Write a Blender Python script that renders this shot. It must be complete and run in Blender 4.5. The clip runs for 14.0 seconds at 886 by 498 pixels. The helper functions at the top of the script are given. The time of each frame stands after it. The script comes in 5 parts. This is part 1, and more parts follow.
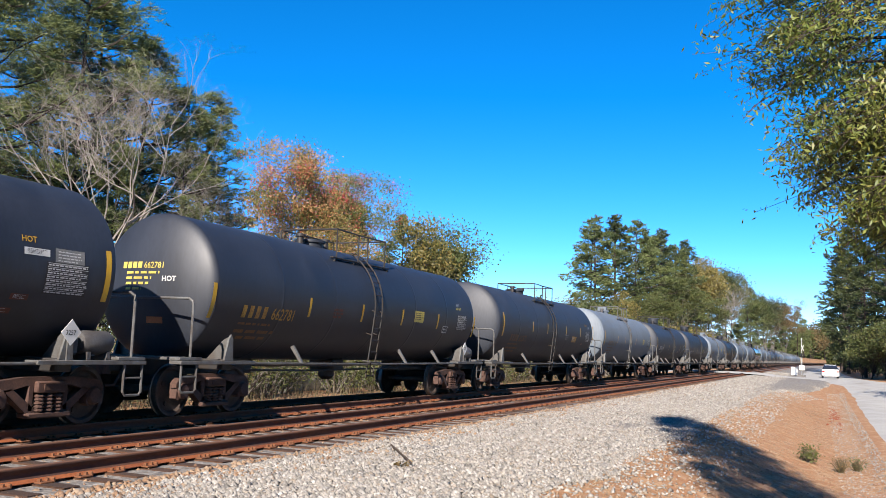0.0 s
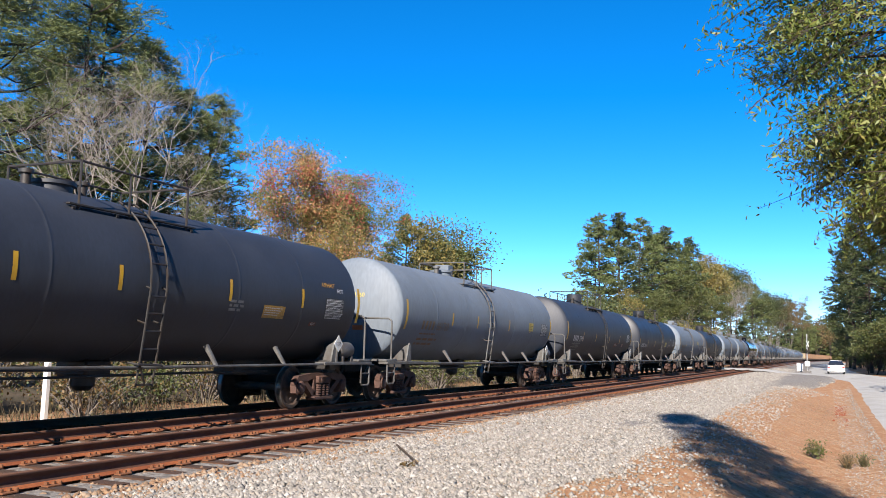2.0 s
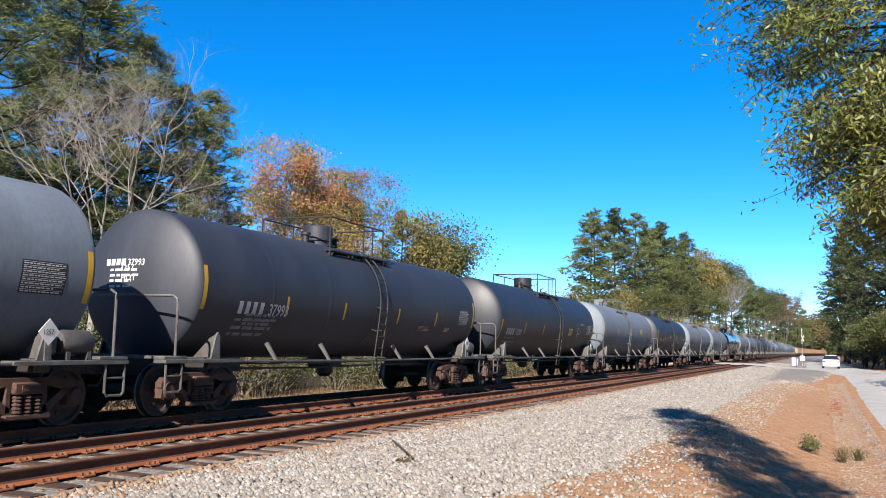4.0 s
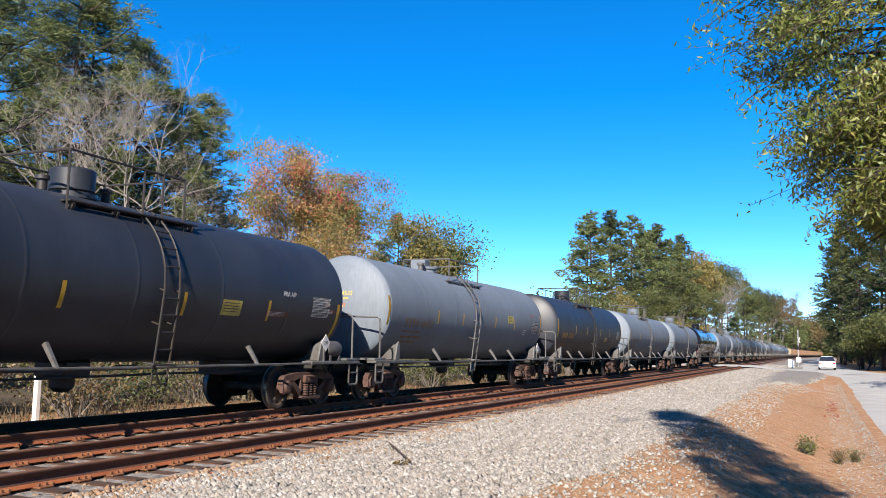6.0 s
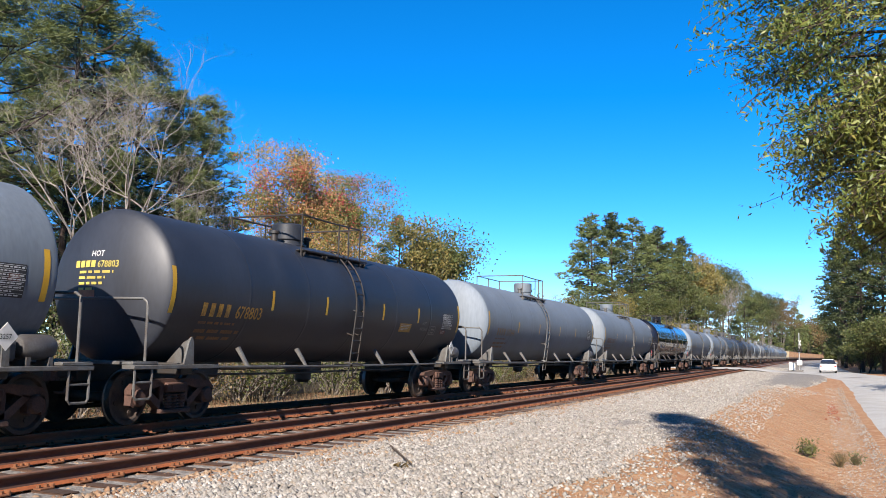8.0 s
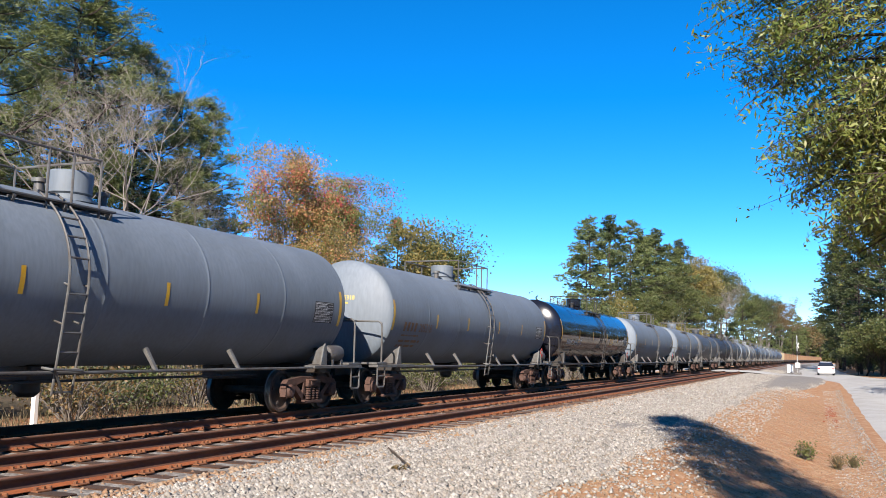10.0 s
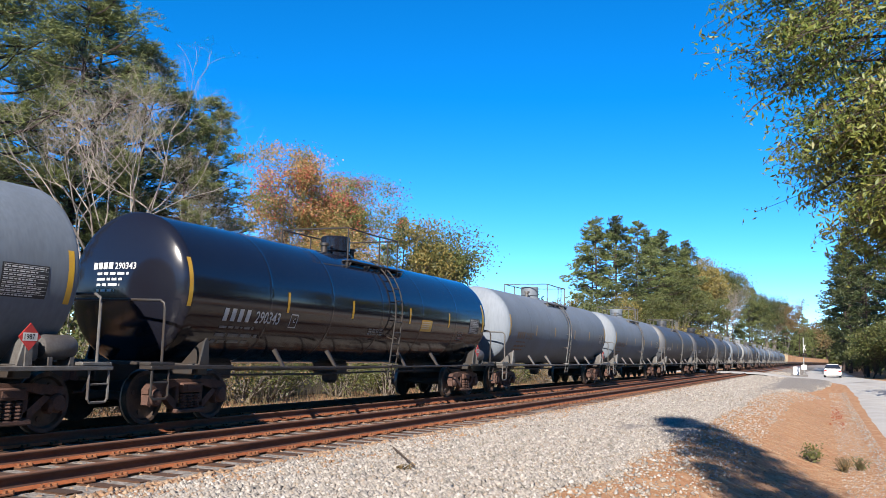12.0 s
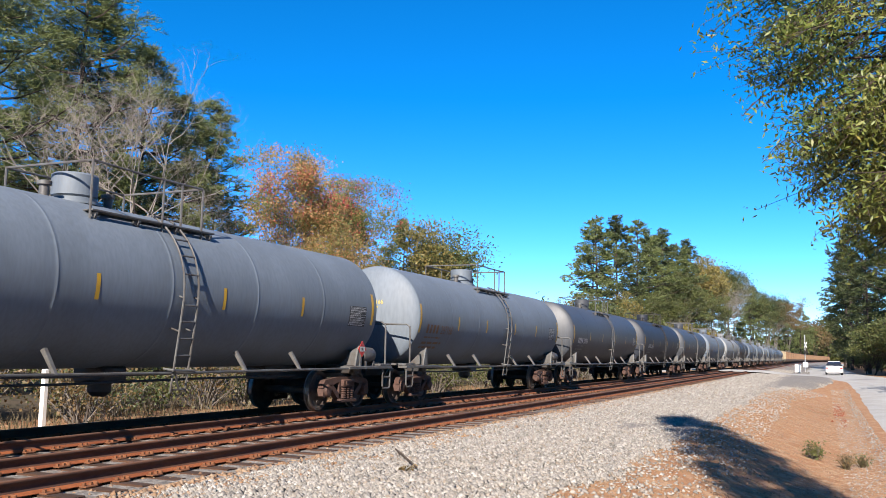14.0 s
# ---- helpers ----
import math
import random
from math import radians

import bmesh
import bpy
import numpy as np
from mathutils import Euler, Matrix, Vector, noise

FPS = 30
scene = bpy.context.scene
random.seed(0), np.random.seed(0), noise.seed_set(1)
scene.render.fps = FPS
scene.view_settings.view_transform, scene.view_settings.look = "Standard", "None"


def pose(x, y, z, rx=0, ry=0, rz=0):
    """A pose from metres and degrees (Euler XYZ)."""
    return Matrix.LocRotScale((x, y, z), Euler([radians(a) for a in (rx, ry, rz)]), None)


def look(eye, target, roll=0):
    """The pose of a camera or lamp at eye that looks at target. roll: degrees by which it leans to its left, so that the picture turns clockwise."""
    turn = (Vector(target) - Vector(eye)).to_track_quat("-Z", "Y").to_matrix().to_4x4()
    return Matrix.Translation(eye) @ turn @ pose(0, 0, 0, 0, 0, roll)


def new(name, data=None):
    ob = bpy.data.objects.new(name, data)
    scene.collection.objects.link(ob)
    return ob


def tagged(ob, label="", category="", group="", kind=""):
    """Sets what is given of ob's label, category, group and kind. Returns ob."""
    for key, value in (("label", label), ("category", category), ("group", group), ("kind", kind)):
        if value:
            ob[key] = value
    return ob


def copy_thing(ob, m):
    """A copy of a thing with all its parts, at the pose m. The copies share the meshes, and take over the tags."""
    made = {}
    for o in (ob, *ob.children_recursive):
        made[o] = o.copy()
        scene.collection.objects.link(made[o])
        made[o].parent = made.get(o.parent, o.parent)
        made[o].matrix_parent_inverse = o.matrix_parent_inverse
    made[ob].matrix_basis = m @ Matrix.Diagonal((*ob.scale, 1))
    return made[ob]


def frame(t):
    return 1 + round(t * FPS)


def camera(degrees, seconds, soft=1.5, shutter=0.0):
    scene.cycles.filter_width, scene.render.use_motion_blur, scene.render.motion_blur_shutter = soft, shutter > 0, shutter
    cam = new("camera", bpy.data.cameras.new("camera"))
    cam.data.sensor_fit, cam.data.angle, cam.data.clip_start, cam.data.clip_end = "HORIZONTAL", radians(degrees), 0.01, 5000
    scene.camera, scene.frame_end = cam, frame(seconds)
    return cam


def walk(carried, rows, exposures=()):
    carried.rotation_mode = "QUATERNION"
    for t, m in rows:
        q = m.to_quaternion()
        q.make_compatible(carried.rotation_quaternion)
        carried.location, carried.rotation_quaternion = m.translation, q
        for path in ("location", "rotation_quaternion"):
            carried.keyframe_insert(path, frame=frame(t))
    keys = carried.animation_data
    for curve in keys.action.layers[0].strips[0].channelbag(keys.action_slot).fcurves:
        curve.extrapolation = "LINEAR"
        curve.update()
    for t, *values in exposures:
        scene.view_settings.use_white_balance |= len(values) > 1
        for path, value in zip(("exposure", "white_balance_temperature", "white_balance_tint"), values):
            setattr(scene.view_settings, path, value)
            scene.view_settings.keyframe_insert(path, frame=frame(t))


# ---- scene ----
from functools import partial

EYE = Vector((0.0, 0.0, 1.36))
cam = camera(53.16, 14.0, soft=0.65)


def aim(yaw, pitch, roll):
    y, p = radians(yaw), radians(pitch)
    ahead = Vector((-math.sin(y) * math.cos(p), math.cos(y) * math.cos(p), math.sin(p)))
    return look(EYE, EYE + ahead * 10, roll)


# seconds, yaw to the left of the track, pitch, roll: a hand-held camera on one spot
SWAY = [
    (0.0, 23.18, 6.48, 2.01), (0.5, 23.08, 6.43, 2.17), (1.0, 23.03, 6.41, 2.18), (1.5, 23.35, 6.34, 1.94),
    (2.0, 23.42, 6.45, 1.43), (2.5, 23.42, 6.46, 1.40), (3.0, 23.25, 6.35, 1.30), (5.5, 23.06, 6.14, 1.21),
    (6.0, 22.90, 6.36, 1.07), (6.5, 23.04, 6.41, 1.32), (7.0, 23.07, 6.43, 0.82), (7.5, 22.97, 6.47, 1.20),
    (8.0, 22.96, 6.50, 1.17), (8.5, 22.89, 6.53, 1.14), (9.0, 22.63, 6.63, 0.98), (11.5, 23.25, 6.64, 1.59),
    (12.0, 23.24, 6.64, 1.53), (12.5, 23.33, 6.53, 1.89), (13.0, 23.30, 6.50, 1.19), (13.5, 23.29, 6.68, 0.79),
    (14.0, 23.26, 6.70, 0.98)]
walk(cam, [(t, aim(a, b, c)) for t, a, b, c in SWAY], exposures=[(0.0, 1.34, 6600, 13), (14.0, 1.34, 6600, 13)])

# ---- light ----
SUN_SIDE, SUN_UP = 11.0, 31.0
to_sun = Vector((math.sin(radians(SUN_SIDE)) * math.cos(radians(SUN_UP)),
                 -math.cos(radians(SUN_SIDE)) * math.cos(radians(SUN_UP)), math.sin(radians(SUN_UP))))
sun = new("sun", bpy.data.lights.new("sun", "SUN"))
sun.data.energy, sun.data.angle, sun.data.color = 5.0, radians(0.5), (1.0, 0.93, 0.82)
sun.matrix_world = look((0, 0, 60), Vector((0, 0, 60)) - to_sun)

world = bpy.data.worlds.new("sky")
scene.world = world
world.use_nodes = True
wn = world.node_tree
sky = wn.nodes.new("ShaderNodeTexSky")
sky.sky_type, sky.sun_disc = "NISHITA", False
sky.sun_elevation, sky.sun_rotation = radians(SUN_UP), radians(180 - SUN_SIDE)
sky.air_density, sky.dust_density, sky.ozone_density = 0.6, 0.0, 2.5
sky.altitude = 1500
deep = wn.nodes.new("ShaderNodeHueSaturation")
deep.inputs["Hue"].default_value, deep.inputs["Saturation"].default_value = 0.5, 1.38
wn.links.new(sky.outputs[0], deep.inputs["Color"])
wn.links.new(deep.outputs[0], wn.nodes["Background"].inputs[0])
wn.nodes["Background"].inputs[1].default_value = 0.105


# ---- materials ----
def mat(name, colour, rough=0.6, metal=0.0, second=None, scale=3.0, fine=40.0, amount=0.5, bump=0.0, bump_scale=60.0,
        stretch=(1, 1, 1), island=None, per_object=0.0, coat=0.0, speck=0.25):
    m = bpy.data.materials.new(name)
    m.use_nodes = True
    nt = m.node_tree
    n, l = nt.nodes, nt.links
    b = n["Principled BSDF"]
    b.inputs["Roughness"].default_value, b.inputs["Metallic"].default_value = rough, metal
    b.inputs["Coat Weight"].default_value = coat
    co = n.new("ShaderNodeTexCoord")
    mp = n.new("ShaderNodeMapping")
    mp.inputs["Scale"].default_value = stretch
    l.new(co.outputs["Object"], mp.inputs[0])
    big, small = n.new("ShaderNodeTexNoise"), n.new("ShaderNodeTexNoise")
    big.inputs["Scale"].default_value, small.inputs["Scale"].default_value = scale, fine
    big.inputs["Detail"].default_value, small.inputs["Detail"].default_value = 5, 3
    l.new(mp.outputs[0], big.inputs[0]), l.new(mp.outputs[0], small.inputs[0])
    ramp = n.new("ShaderNodeValToRGB")
    c2 = second or tuple(c * 0.6 for c in colour)
    ramp.color_ramp.elements[0].position, ramp.color_ramp.elements[1].position = 0.5 - 0.3 * amount, 0.5 + 0.3 * amount
    ramp.color_ramp.elements[0].color, ramp.color_ramp.elements[1].color = (*c2, 1), (*colour, 1)
    l.new(big.outputs[0], ramp.inputs[0])
    out = ramp.outputs[0]
    if island:
        geo = n.new("ShaderNodeNewGeometry")
        isl = n.new("ShaderNodeValToRGB")
        e = isl.color_ramp.elements
        e[0].color, e[1].color = (*island[0], 1), (*island[-1], 1)
        for i, c in enumerate(island[1:-1]):
            e.new((i + 1) / (len(island) - 1)).color = (*c, 1)
        l.new(geo.outputs["Random Per Island"], isl.inputs[0])
        mix = n.new("ShaderNodeMix")
        mix.data_type = "RGBA"
        mix.inputs[0].default_value = 0.35
        l.new(isl.outputs[0], mix.inputs[6]), l.new(out, mix.inputs[7])
        out = mix.outputs[2]
    if speck:
        mul = n.new("ShaderNodeMix")
        mul.data_type, mul.blend_type = "RGBA", "MULTIPLY"
        mul.inputs[0].default_value = speck
        sr = n.new("ShaderNodeValToRGB")
        sr.color_ramp.elements[0].position, sr.color_ramp.elements[1].position = 0.3, 0.65
        l.new(small.outputs[0], sr.inputs[0]), l.new(out, mul.inputs[6]), l.new(sr.outputs[0], mul.inputs[7])
        out = mul.outputs[2]
    if per_object:
        info, hsv, mr = n.new("ShaderNodeObjectInfo"), n.new("ShaderNodeHueSaturation"), n.new("ShaderNodeMapRange")
        mr.inputs[3].default_value, mr.inputs[4].default_value = 1 - per_object, 1 + per_object
        l.new(info.outputs["Random"], mr.inputs[0]), l.new(mr.outputs[0], hsv.inputs["Value"])
        l.new(out, hsv.inputs["Color"])
        out = hsv.outputs[0]
    l.new(out, b.inputs["Base Color"])
    rr = n.new("ShaderNodeMapRange")
    rr.inputs[3].default_value, rr.inputs[4].default_value = max(rough - 0.08, 0.02), min(rough + 0.1, 1)
    l.new(big.outputs[0], rr.inputs[0]), l.new(rr.outputs[0], b.inputs["Roughness"])
    if bump:
        bt, bp = n.new("ShaderNodeTexNoise"), n.new("ShaderNodeBump")
        bt.inputs["Scale"].default_value, bt.inputs["Detail"].default_value = bump_scale, 4
        bp.inputs["Strength"].default_value, bp.inputs["Distance"].default_value = bump, 0.02
        l.new(mp.outputs[0], bt.inputs[0]), l.new(bt.outputs[0], bp.inputs["Height"]), l.new(bp.outputs[0], b.inputs["Normal"])
    return m


def leafy(name, colours, rough=0.55, through_light=0.35):
    m = mat(name, colours[0], rough, island=colours, speck=0.0, scale=0.6, second=colours[-1])
    b = m.node_tree.nodes["Principled BSDF"]
    n, l = m.node_tree.nodes, m.node_tree.links
    tr, add = n.new("ShaderNodeBsdfTranslucent"), n.new("ShaderNodeMixShader")
    l.new(b.inputs["Base Color"].links[0].from_socket, tr.inputs[0])
    add.inputs[0].default_value = through_light
    l.new(b.outputs[0], add.inputs[1]), l.new(tr.outputs[0], add.inputs[2])
    l.new(add.outputs[0], n["Material Output"].inputs[0])
    return m


BLACK = mat("black_tank_paint", (0.0201, 0.024, 0.0343), 0.5, second=(0.0143, 0.0165, 0.0228), scale=1.2, stretch=(1, 1, 0.25), speck=0.2, fine=20)
BLACK2 = mat("faded_black_paint", (0.0248, 0.0295, 0.0412), 0.55, second=(0.0172, 0.0199, 0.0272), scale=1.0, stretch=(1, 1, 0.25), speck=0.2, fine=20)
SHINY = mat("glossy_black_paint", (0.007, 0.008, 0.013), 0.13, second=(0.007, 0.007, 0.011), scale=1.0, coat=0.0, speck=0.1)
GREY = mat("grey_tank_paint", (0.13, 0.157, 0.191), 0.62, second=(0.103, 0.123, 0.146), scale=0.9, stretch=(1, 1, 0.2), speck=0.15, fine=16)
PALE = mat("pale_grey_paint", (0.239, 0.256, 0.268), 0.6, second=(0.177, 0.185, 0.186), scale=0.9, stretch=(1, 1, 0.2), speck=0.15, fine=16)
DUSK = mat("dark_grey_paint", (0.0595, 0.0658, 0.0773), 0.5, second=(0.0406, 0.0438, 0.0504), scale=0.9, stretch=(1, 1, 0.2), speck=0.15, fine=16)
YELLOW = mat("yellow_reflector", (0.504, 0.294, 0.014), 0.35, second=(0.42, 0.231, 0.014), speck=0.1)
LABEL = mat("yellow_label_paint", (0.525, 0.42, 0.084), 0.5, speck=0.1)
OCHRE = mat("faded_orange_lettering", (0.564, 0.309, 0.0455), 0.6, second=(0.382, 0.2, 0.0455), fine=25, speck=0.5)
FADED = mat("faded_stencil_paint", (0.24, 0.145, 0.06), 0.6, second=(0.15, 0.10, 0.06), fine=25, speck=0.5)
RUSTY_LET = mat("rust_stained_lettering", (0.206, 0.0955, 0.0294), 0.6, second=(0.137, 0.0701, 0.0353), speck=0.5)
WHITE = mat("white_lettering", (0.525, 0.525, 0.511), 0.5, second=(0.42, 0.42, 0.406), speck=0.1)
DULL = mat("dull_lettering", (0.206, 0.206, 0.199), 0.6, speck=0.3)
INK = mat("black_print", (0.02, 0.02, 0.02), 0.6, speck=0)
ORANGE = mat("orange_placard", (0.525, 0.14, 0.035), 0.5, speck=0.2)
RED = mat("red_placard", (0.42, 0.035, 0.028), 0.5, speck=0.1)
DKRED = mat("faded_red_stencil", (0.118, 0.0294, 0.0147), 0.6, speck=0.3)
STEEL = mat("dark_steel", (0.020, 0.020, 0.021), 0.55, 0.1, second=(0.03, 0.021, 0.015), scale=4, bump=0.1)
PIPE = mat("grey_painted_steel", (0.0986, 0.101, 0.1), 0.5, second=(0.0635, 0.0544, 0.0484), scale=4)
GEAR = mat("dusty_black_steel", (0.07, 0.0686, 0.07), 0.5, second=(0.049, 0.042, 0.0385), scale=5)
RUST = mat("rusty_cast_steel", (0.0882, 0.0416, 0.0292), 0.8, second=(0.0485, 0.0229, 0.0167), scale=5, bump=0.3, speck=0.4)
TREAD = mat("worn_wheel_tread", (0.206, 0.196, 0.186), 0.35, 0.8)
WHEEL = mat("wheel_steel", (0.0245, 0.0189, 0.0168), 0.7, 0.1, second=(0.063, 0.0385, 0.028), scale=6, bump=0.2)
RAIL = mat("rusty_rail_side", (0.324, 0.0916, 0.0265), 0.85, second=(0.194, 0.0513, 0.0167), scale=2.5, fine=50, bump=0.3, stretch=(1, 0.4, 1))
RAILTOP = mat("rolled_rail_head", (0.15, 0.068, 0.036), 0.75, 0.0, second=(0.10, 0.045, 0.026), stretch=(1, 0.1, 1))
RAILDARK = mat("dark_brown_rail_web", (0.12, 0.048, 0.024), 0.85, second=(0.065, 0.028, 0.018), scale=2.5, stretch=(1, 0.3, 1), bump=0.2)
TIE = mat("weathered_creosote_wood", (0.0379, 0.0176, 0.00913), 0.9, second=(0.07, 0.0294, 0.0131), scale=2, fine=30, bump=0.5, stretch=(0.3, 3, 3), per_object=0.25)
PLATE = mat("rusty_tie_plate", (0.211, 0.0755, 0.0269), 0.85, speck=0.4)
STONE = mat("granite_ballast", (0.276, 0.253, 0.224), 0.9, island=[(0.0862, 0.0782, 0.069), (0.253, 0.23, 0.201), (0.38, 0.356, 0.322), (0.196, 0.144, 0.0978), (0.483, 0.46, 0.425), (0.138, 0.127, 0.115), (0.333, 0.305, 0.27)], scale=8, speck=0.3)
RUSTSTONE = mat("rust_stained_ballast", (0.237, 0.169, 0.113), 0.9, island=[(0.202, 0.0958, 0.0422), (0.282, 0.163, 0.0845), (0.315, 0.237, 0.169), (0.169, 0.0733, 0.0338)], scale=8, speck=0.3)
# the bed's dark second tone stands in for shade in gaps between stones
BED = mat("ballast_bed", (0.31, 0.282, 0.253), 0.95, second=(0.0978, 0.0862, 0.0759), scale=12, fine=28, amount=0.7, bump=1.0, bump_scale=22, speck=0.5)
RUSTBED = mat("rust_stained_ballast_bed", (0.273, 0.124, 0.0558), 0.95, second=(0.156, 0.0591, 0.0229), scale=9, fine=30, amount=0.8, bump=1.0, bump_scale=25, speck=0.5)
ROAD = mat("pale_worn_road", (0.35, 0.344, 0.327), 0.9, second=(0.293, 0.282, 0.265), scale=0.7, fine=40, bump=0.2, speck=0.15)
GRAVEL = mat("road_gravel", (0.206, 0.201, 0.196), 0.95, second=(0.137, 0.127, 0.118), scale=3, fine=14, bump=0.6, speck=0.4)
BARK = mat("pine_bark", (0.048, 0.0303, 0.0223), 0.9, second=(0.024, 0.0159, 0.0127), scale=6, stretch=(1, 1, 0.25), bump=0.6)
BARE = mat("pale_bare_bark", (0.167, 0.147, 0.127), 0.85, second=(0.098, 0.0833, 0.0735), scale=5, stretch=(1, 1, 0.3), bump=0.3)
PALEBARK = mat("silvery_bare_twigs", (0.255, 0.225, 0.196), 0.85, second=(0.176, 0.152, 0.132), scale=5, stretch=(1, 1, 0.3))
PINE = leafy("pine_needles", [(0.0845, 0.113, 0.0296), (0.118, 0.14, 0.0404), (0.158, 0.163, 0.0539), (0.062, 0.0845, 0.0243)], through_light=0.2)
# darker copy of the needle green, with the woods' shade in its colour
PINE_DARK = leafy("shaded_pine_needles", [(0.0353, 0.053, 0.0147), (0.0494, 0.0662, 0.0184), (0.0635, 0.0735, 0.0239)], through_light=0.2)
OAK = leafy("green_oak_leaves", [(0.0833, 0.133, 0.0221), (0.125, 0.173, 0.0331), (0.201, 0.211, 0.0441), (0.0583, 0.0941, 0.0185), (0.075, 0.118, 0.0221), (0.284, 0.235, 0.0588)], rough=0.5)
MAPLE = leafy("autumn_maple_leaves", [(0.426, 0.22, 0.0823), (0.48, 0.308, 0.137), (0.343, 0.246, 0.0892), (0.48, 0.0892, 0.0823), (0.206, 0.206, 0.0617), (0.452, 0.274, 0.117)])
MAPLE_G = leafy("turning_maple_leaves", [(0.103, 0.138, 0.033), (0.172, 0.184, 0.0495), (0.0805, 0.115, 0.0275), (0.23, 0.196, 0.055), (0.127, 0.149, 0.0385)])
CRIMSON = leafy("crimson_maple_leaves", [(0.442, 0.042, 0.072), (0.338, 0.06, 0.048), (0.494, 0.096, 0.072)])
SCRUB = leafy("scrub_leaves", [(0.0588, 0.0833, 0.0196), (0.098, 0.113, 0.0294), (0.147, 0.127, 0.0441), (0.0392, 0.0588, 0.0147)])
GOLD = leafy("yellowing_leaves", [(0.247, 0.188, 0.0529), (0.164, 0.152, 0.0412), (0.306, 0.205, 0.0647), (0.0941, 0.106, 0.0294)])
RUSSET = leafy("russet_leaves", [(0.167, 0.103, 0.0441), (0.122, 0.0931, 0.0392), (0.206, 0.118, 0.049), (0.0833, 0.0784, 0.0294)])
STRAW = mat("dry_grass", (0.141, 0.107, 0.0588), 0.9, island=[(0.0431, 0.0324, 0.0147), (0.0864, 0.0612, 0.0312), (0.047, 0.0459, 0.0166), (0.118, 0.0881, 0.0514)], speck=0)
WHITEPAINT = mat("white_paint", (0.8, 0.8, 0.78), 0.4, second=(0.68, 0.67, 0.64), speck=0.1)
SILVER = mat("galvanised_steel", (0.55, 0.55, 0.54), 0.4, 0.7)
GLASS = mat("tinted_window", (0.02, 0.025, 0.03), 0.06, second=(0.02, 0.02, 0.025), speck=0)
TAIL = mat("red_lamp_lens", (0.5, 0.02, 0.02), 0.2, speck=0)
RUBBER = mat("tyre_rubber", (0.02, 0.02, 0.02), 0.8, speck=0.2)
CREAM = mat("cream_freight_paint", (0.304, 0.255, 0.167), 0.6, second=(0.22, 0.167, 0.098), scale=1, speck=0.3)
BROWN = mat("tan_freight_paint", (0.186, 0.103, 0.0539), 0.75, second=(0.122, 0.0637, 0.0343), scale=0.7, stretch=(1, 1, 0.3), speck=0.3, per_object=0.25)
STICK = mat("fallen_branch", (0.0686, 0.0441, 0.0294), 0.9)


def dirt_material():
    """Orange clay with paler gravel wash and dry straw flecks."""
    m = mat("orange_clay_bank", (0.33, 0.175, 0.08), 0.95, second=(0.26, 0.105, 0.038), scale=2.2, fine=30, amount=0.9, bump=0.9, bump_scale=9, speck=0.35)
    n, l = m.node_tree.nodes, m.node_tree.links
    b = n["Principled BSDF"]
    base = b.inputs["Base Color"].links[0].from_socket
    wash = n.new("ShaderNodeTexNoise")
    wash.inputs["Scale"].default_value, wash.inputs["Detail"].default_value = 3.8, 9
    ramp, mix = n.new("ShaderNodeValToRGB"), n.new("ShaderNodeMix")
    ramp.color_ramp.elements[0].position, ramp.color_ramp.elements[1].position = 0.46, 0.76
    mix.data_type = "RGBA"
    co = n.new("ShaderNodeTexCoord")
    l.new(co.outputs["Object"], wash.inputs[0]), l.new(wash.outputs[0], ramp.inputs[0])
    l.new(ramp.outputs[0], mix.inputs[0]), l.new(base, mix.inputs[6])
    mix.inputs[7].default_value = (0.36, 0.25, 0.15, 1)
    l.new(mix.outputs[2], b.inputs["Base Color"])
    return m


DIRT = dirt_material()
CLOD = mat("red_clay", (0.24, 0.06, 0.02), 0.95, second=(0.17, 0.04, 0.015), scale=6, bump=0.6)
LITTER = mat("leaf_litter", (0.08, 0.052, 0.03), 0.95, second=(0.04, 0.035, 0.015), scale=1.2, fine=16, amount=0.9, bump=0.8, bump_scale=8, speck=0.5)


# ---- mesh helpers ----
def link(name, mesh, material=None, parent=None, label="", at=None):
    ob = new(name, mesh)
    if material and not mesh.materials:
        mesh.materials.append(material)
    if parent:
        ob.parent = parent
    if at is not None:
        ob.matrix_basis = at
    if label:
        ob["label"] = label
    return ob


def mesh_of(name, bm, smooth=True):
    me = bpy.data.meshes.new(name)
    bm.to_mesh(me)
    bm.free()
    if smooth:
        me.shade_smooth()
        me.set_sharp_from_angle(angle=radians(38))
    return me


def part(name, bm, material, parent, label="", at=None, smooth=True):
    return link(name, mesh_of(name, bm, smooth), material, parent, label, at)


def thing(name, label, category, group="", kind="", at=None):
    ob = new(name)
    ob.empty_display_size = 0.2
    if at is not None:
        ob.matrix_basis = at
    return tagged(ob, label, category, group, kind)


def box(bm, x0, x1, y0, y1, z0, z1, bevel=0.0):
    r = bmesh.ops.create_cube(bm, size=1.0, matrix=Matrix.LocRotScale(((x0 + x1) / 2, (y0 + y1) / 2, (z0 + z1) / 2), None, (abs(x1 - x0), abs(y1 - y0), abs(z1 - z0))))
    if bevel:
        edges = list({e for v in r["verts"] for e in v.link_edges})
        bmesh.ops.bevel(bm, geom=edges, offset=bevel, segments=1, affect="EDGES")


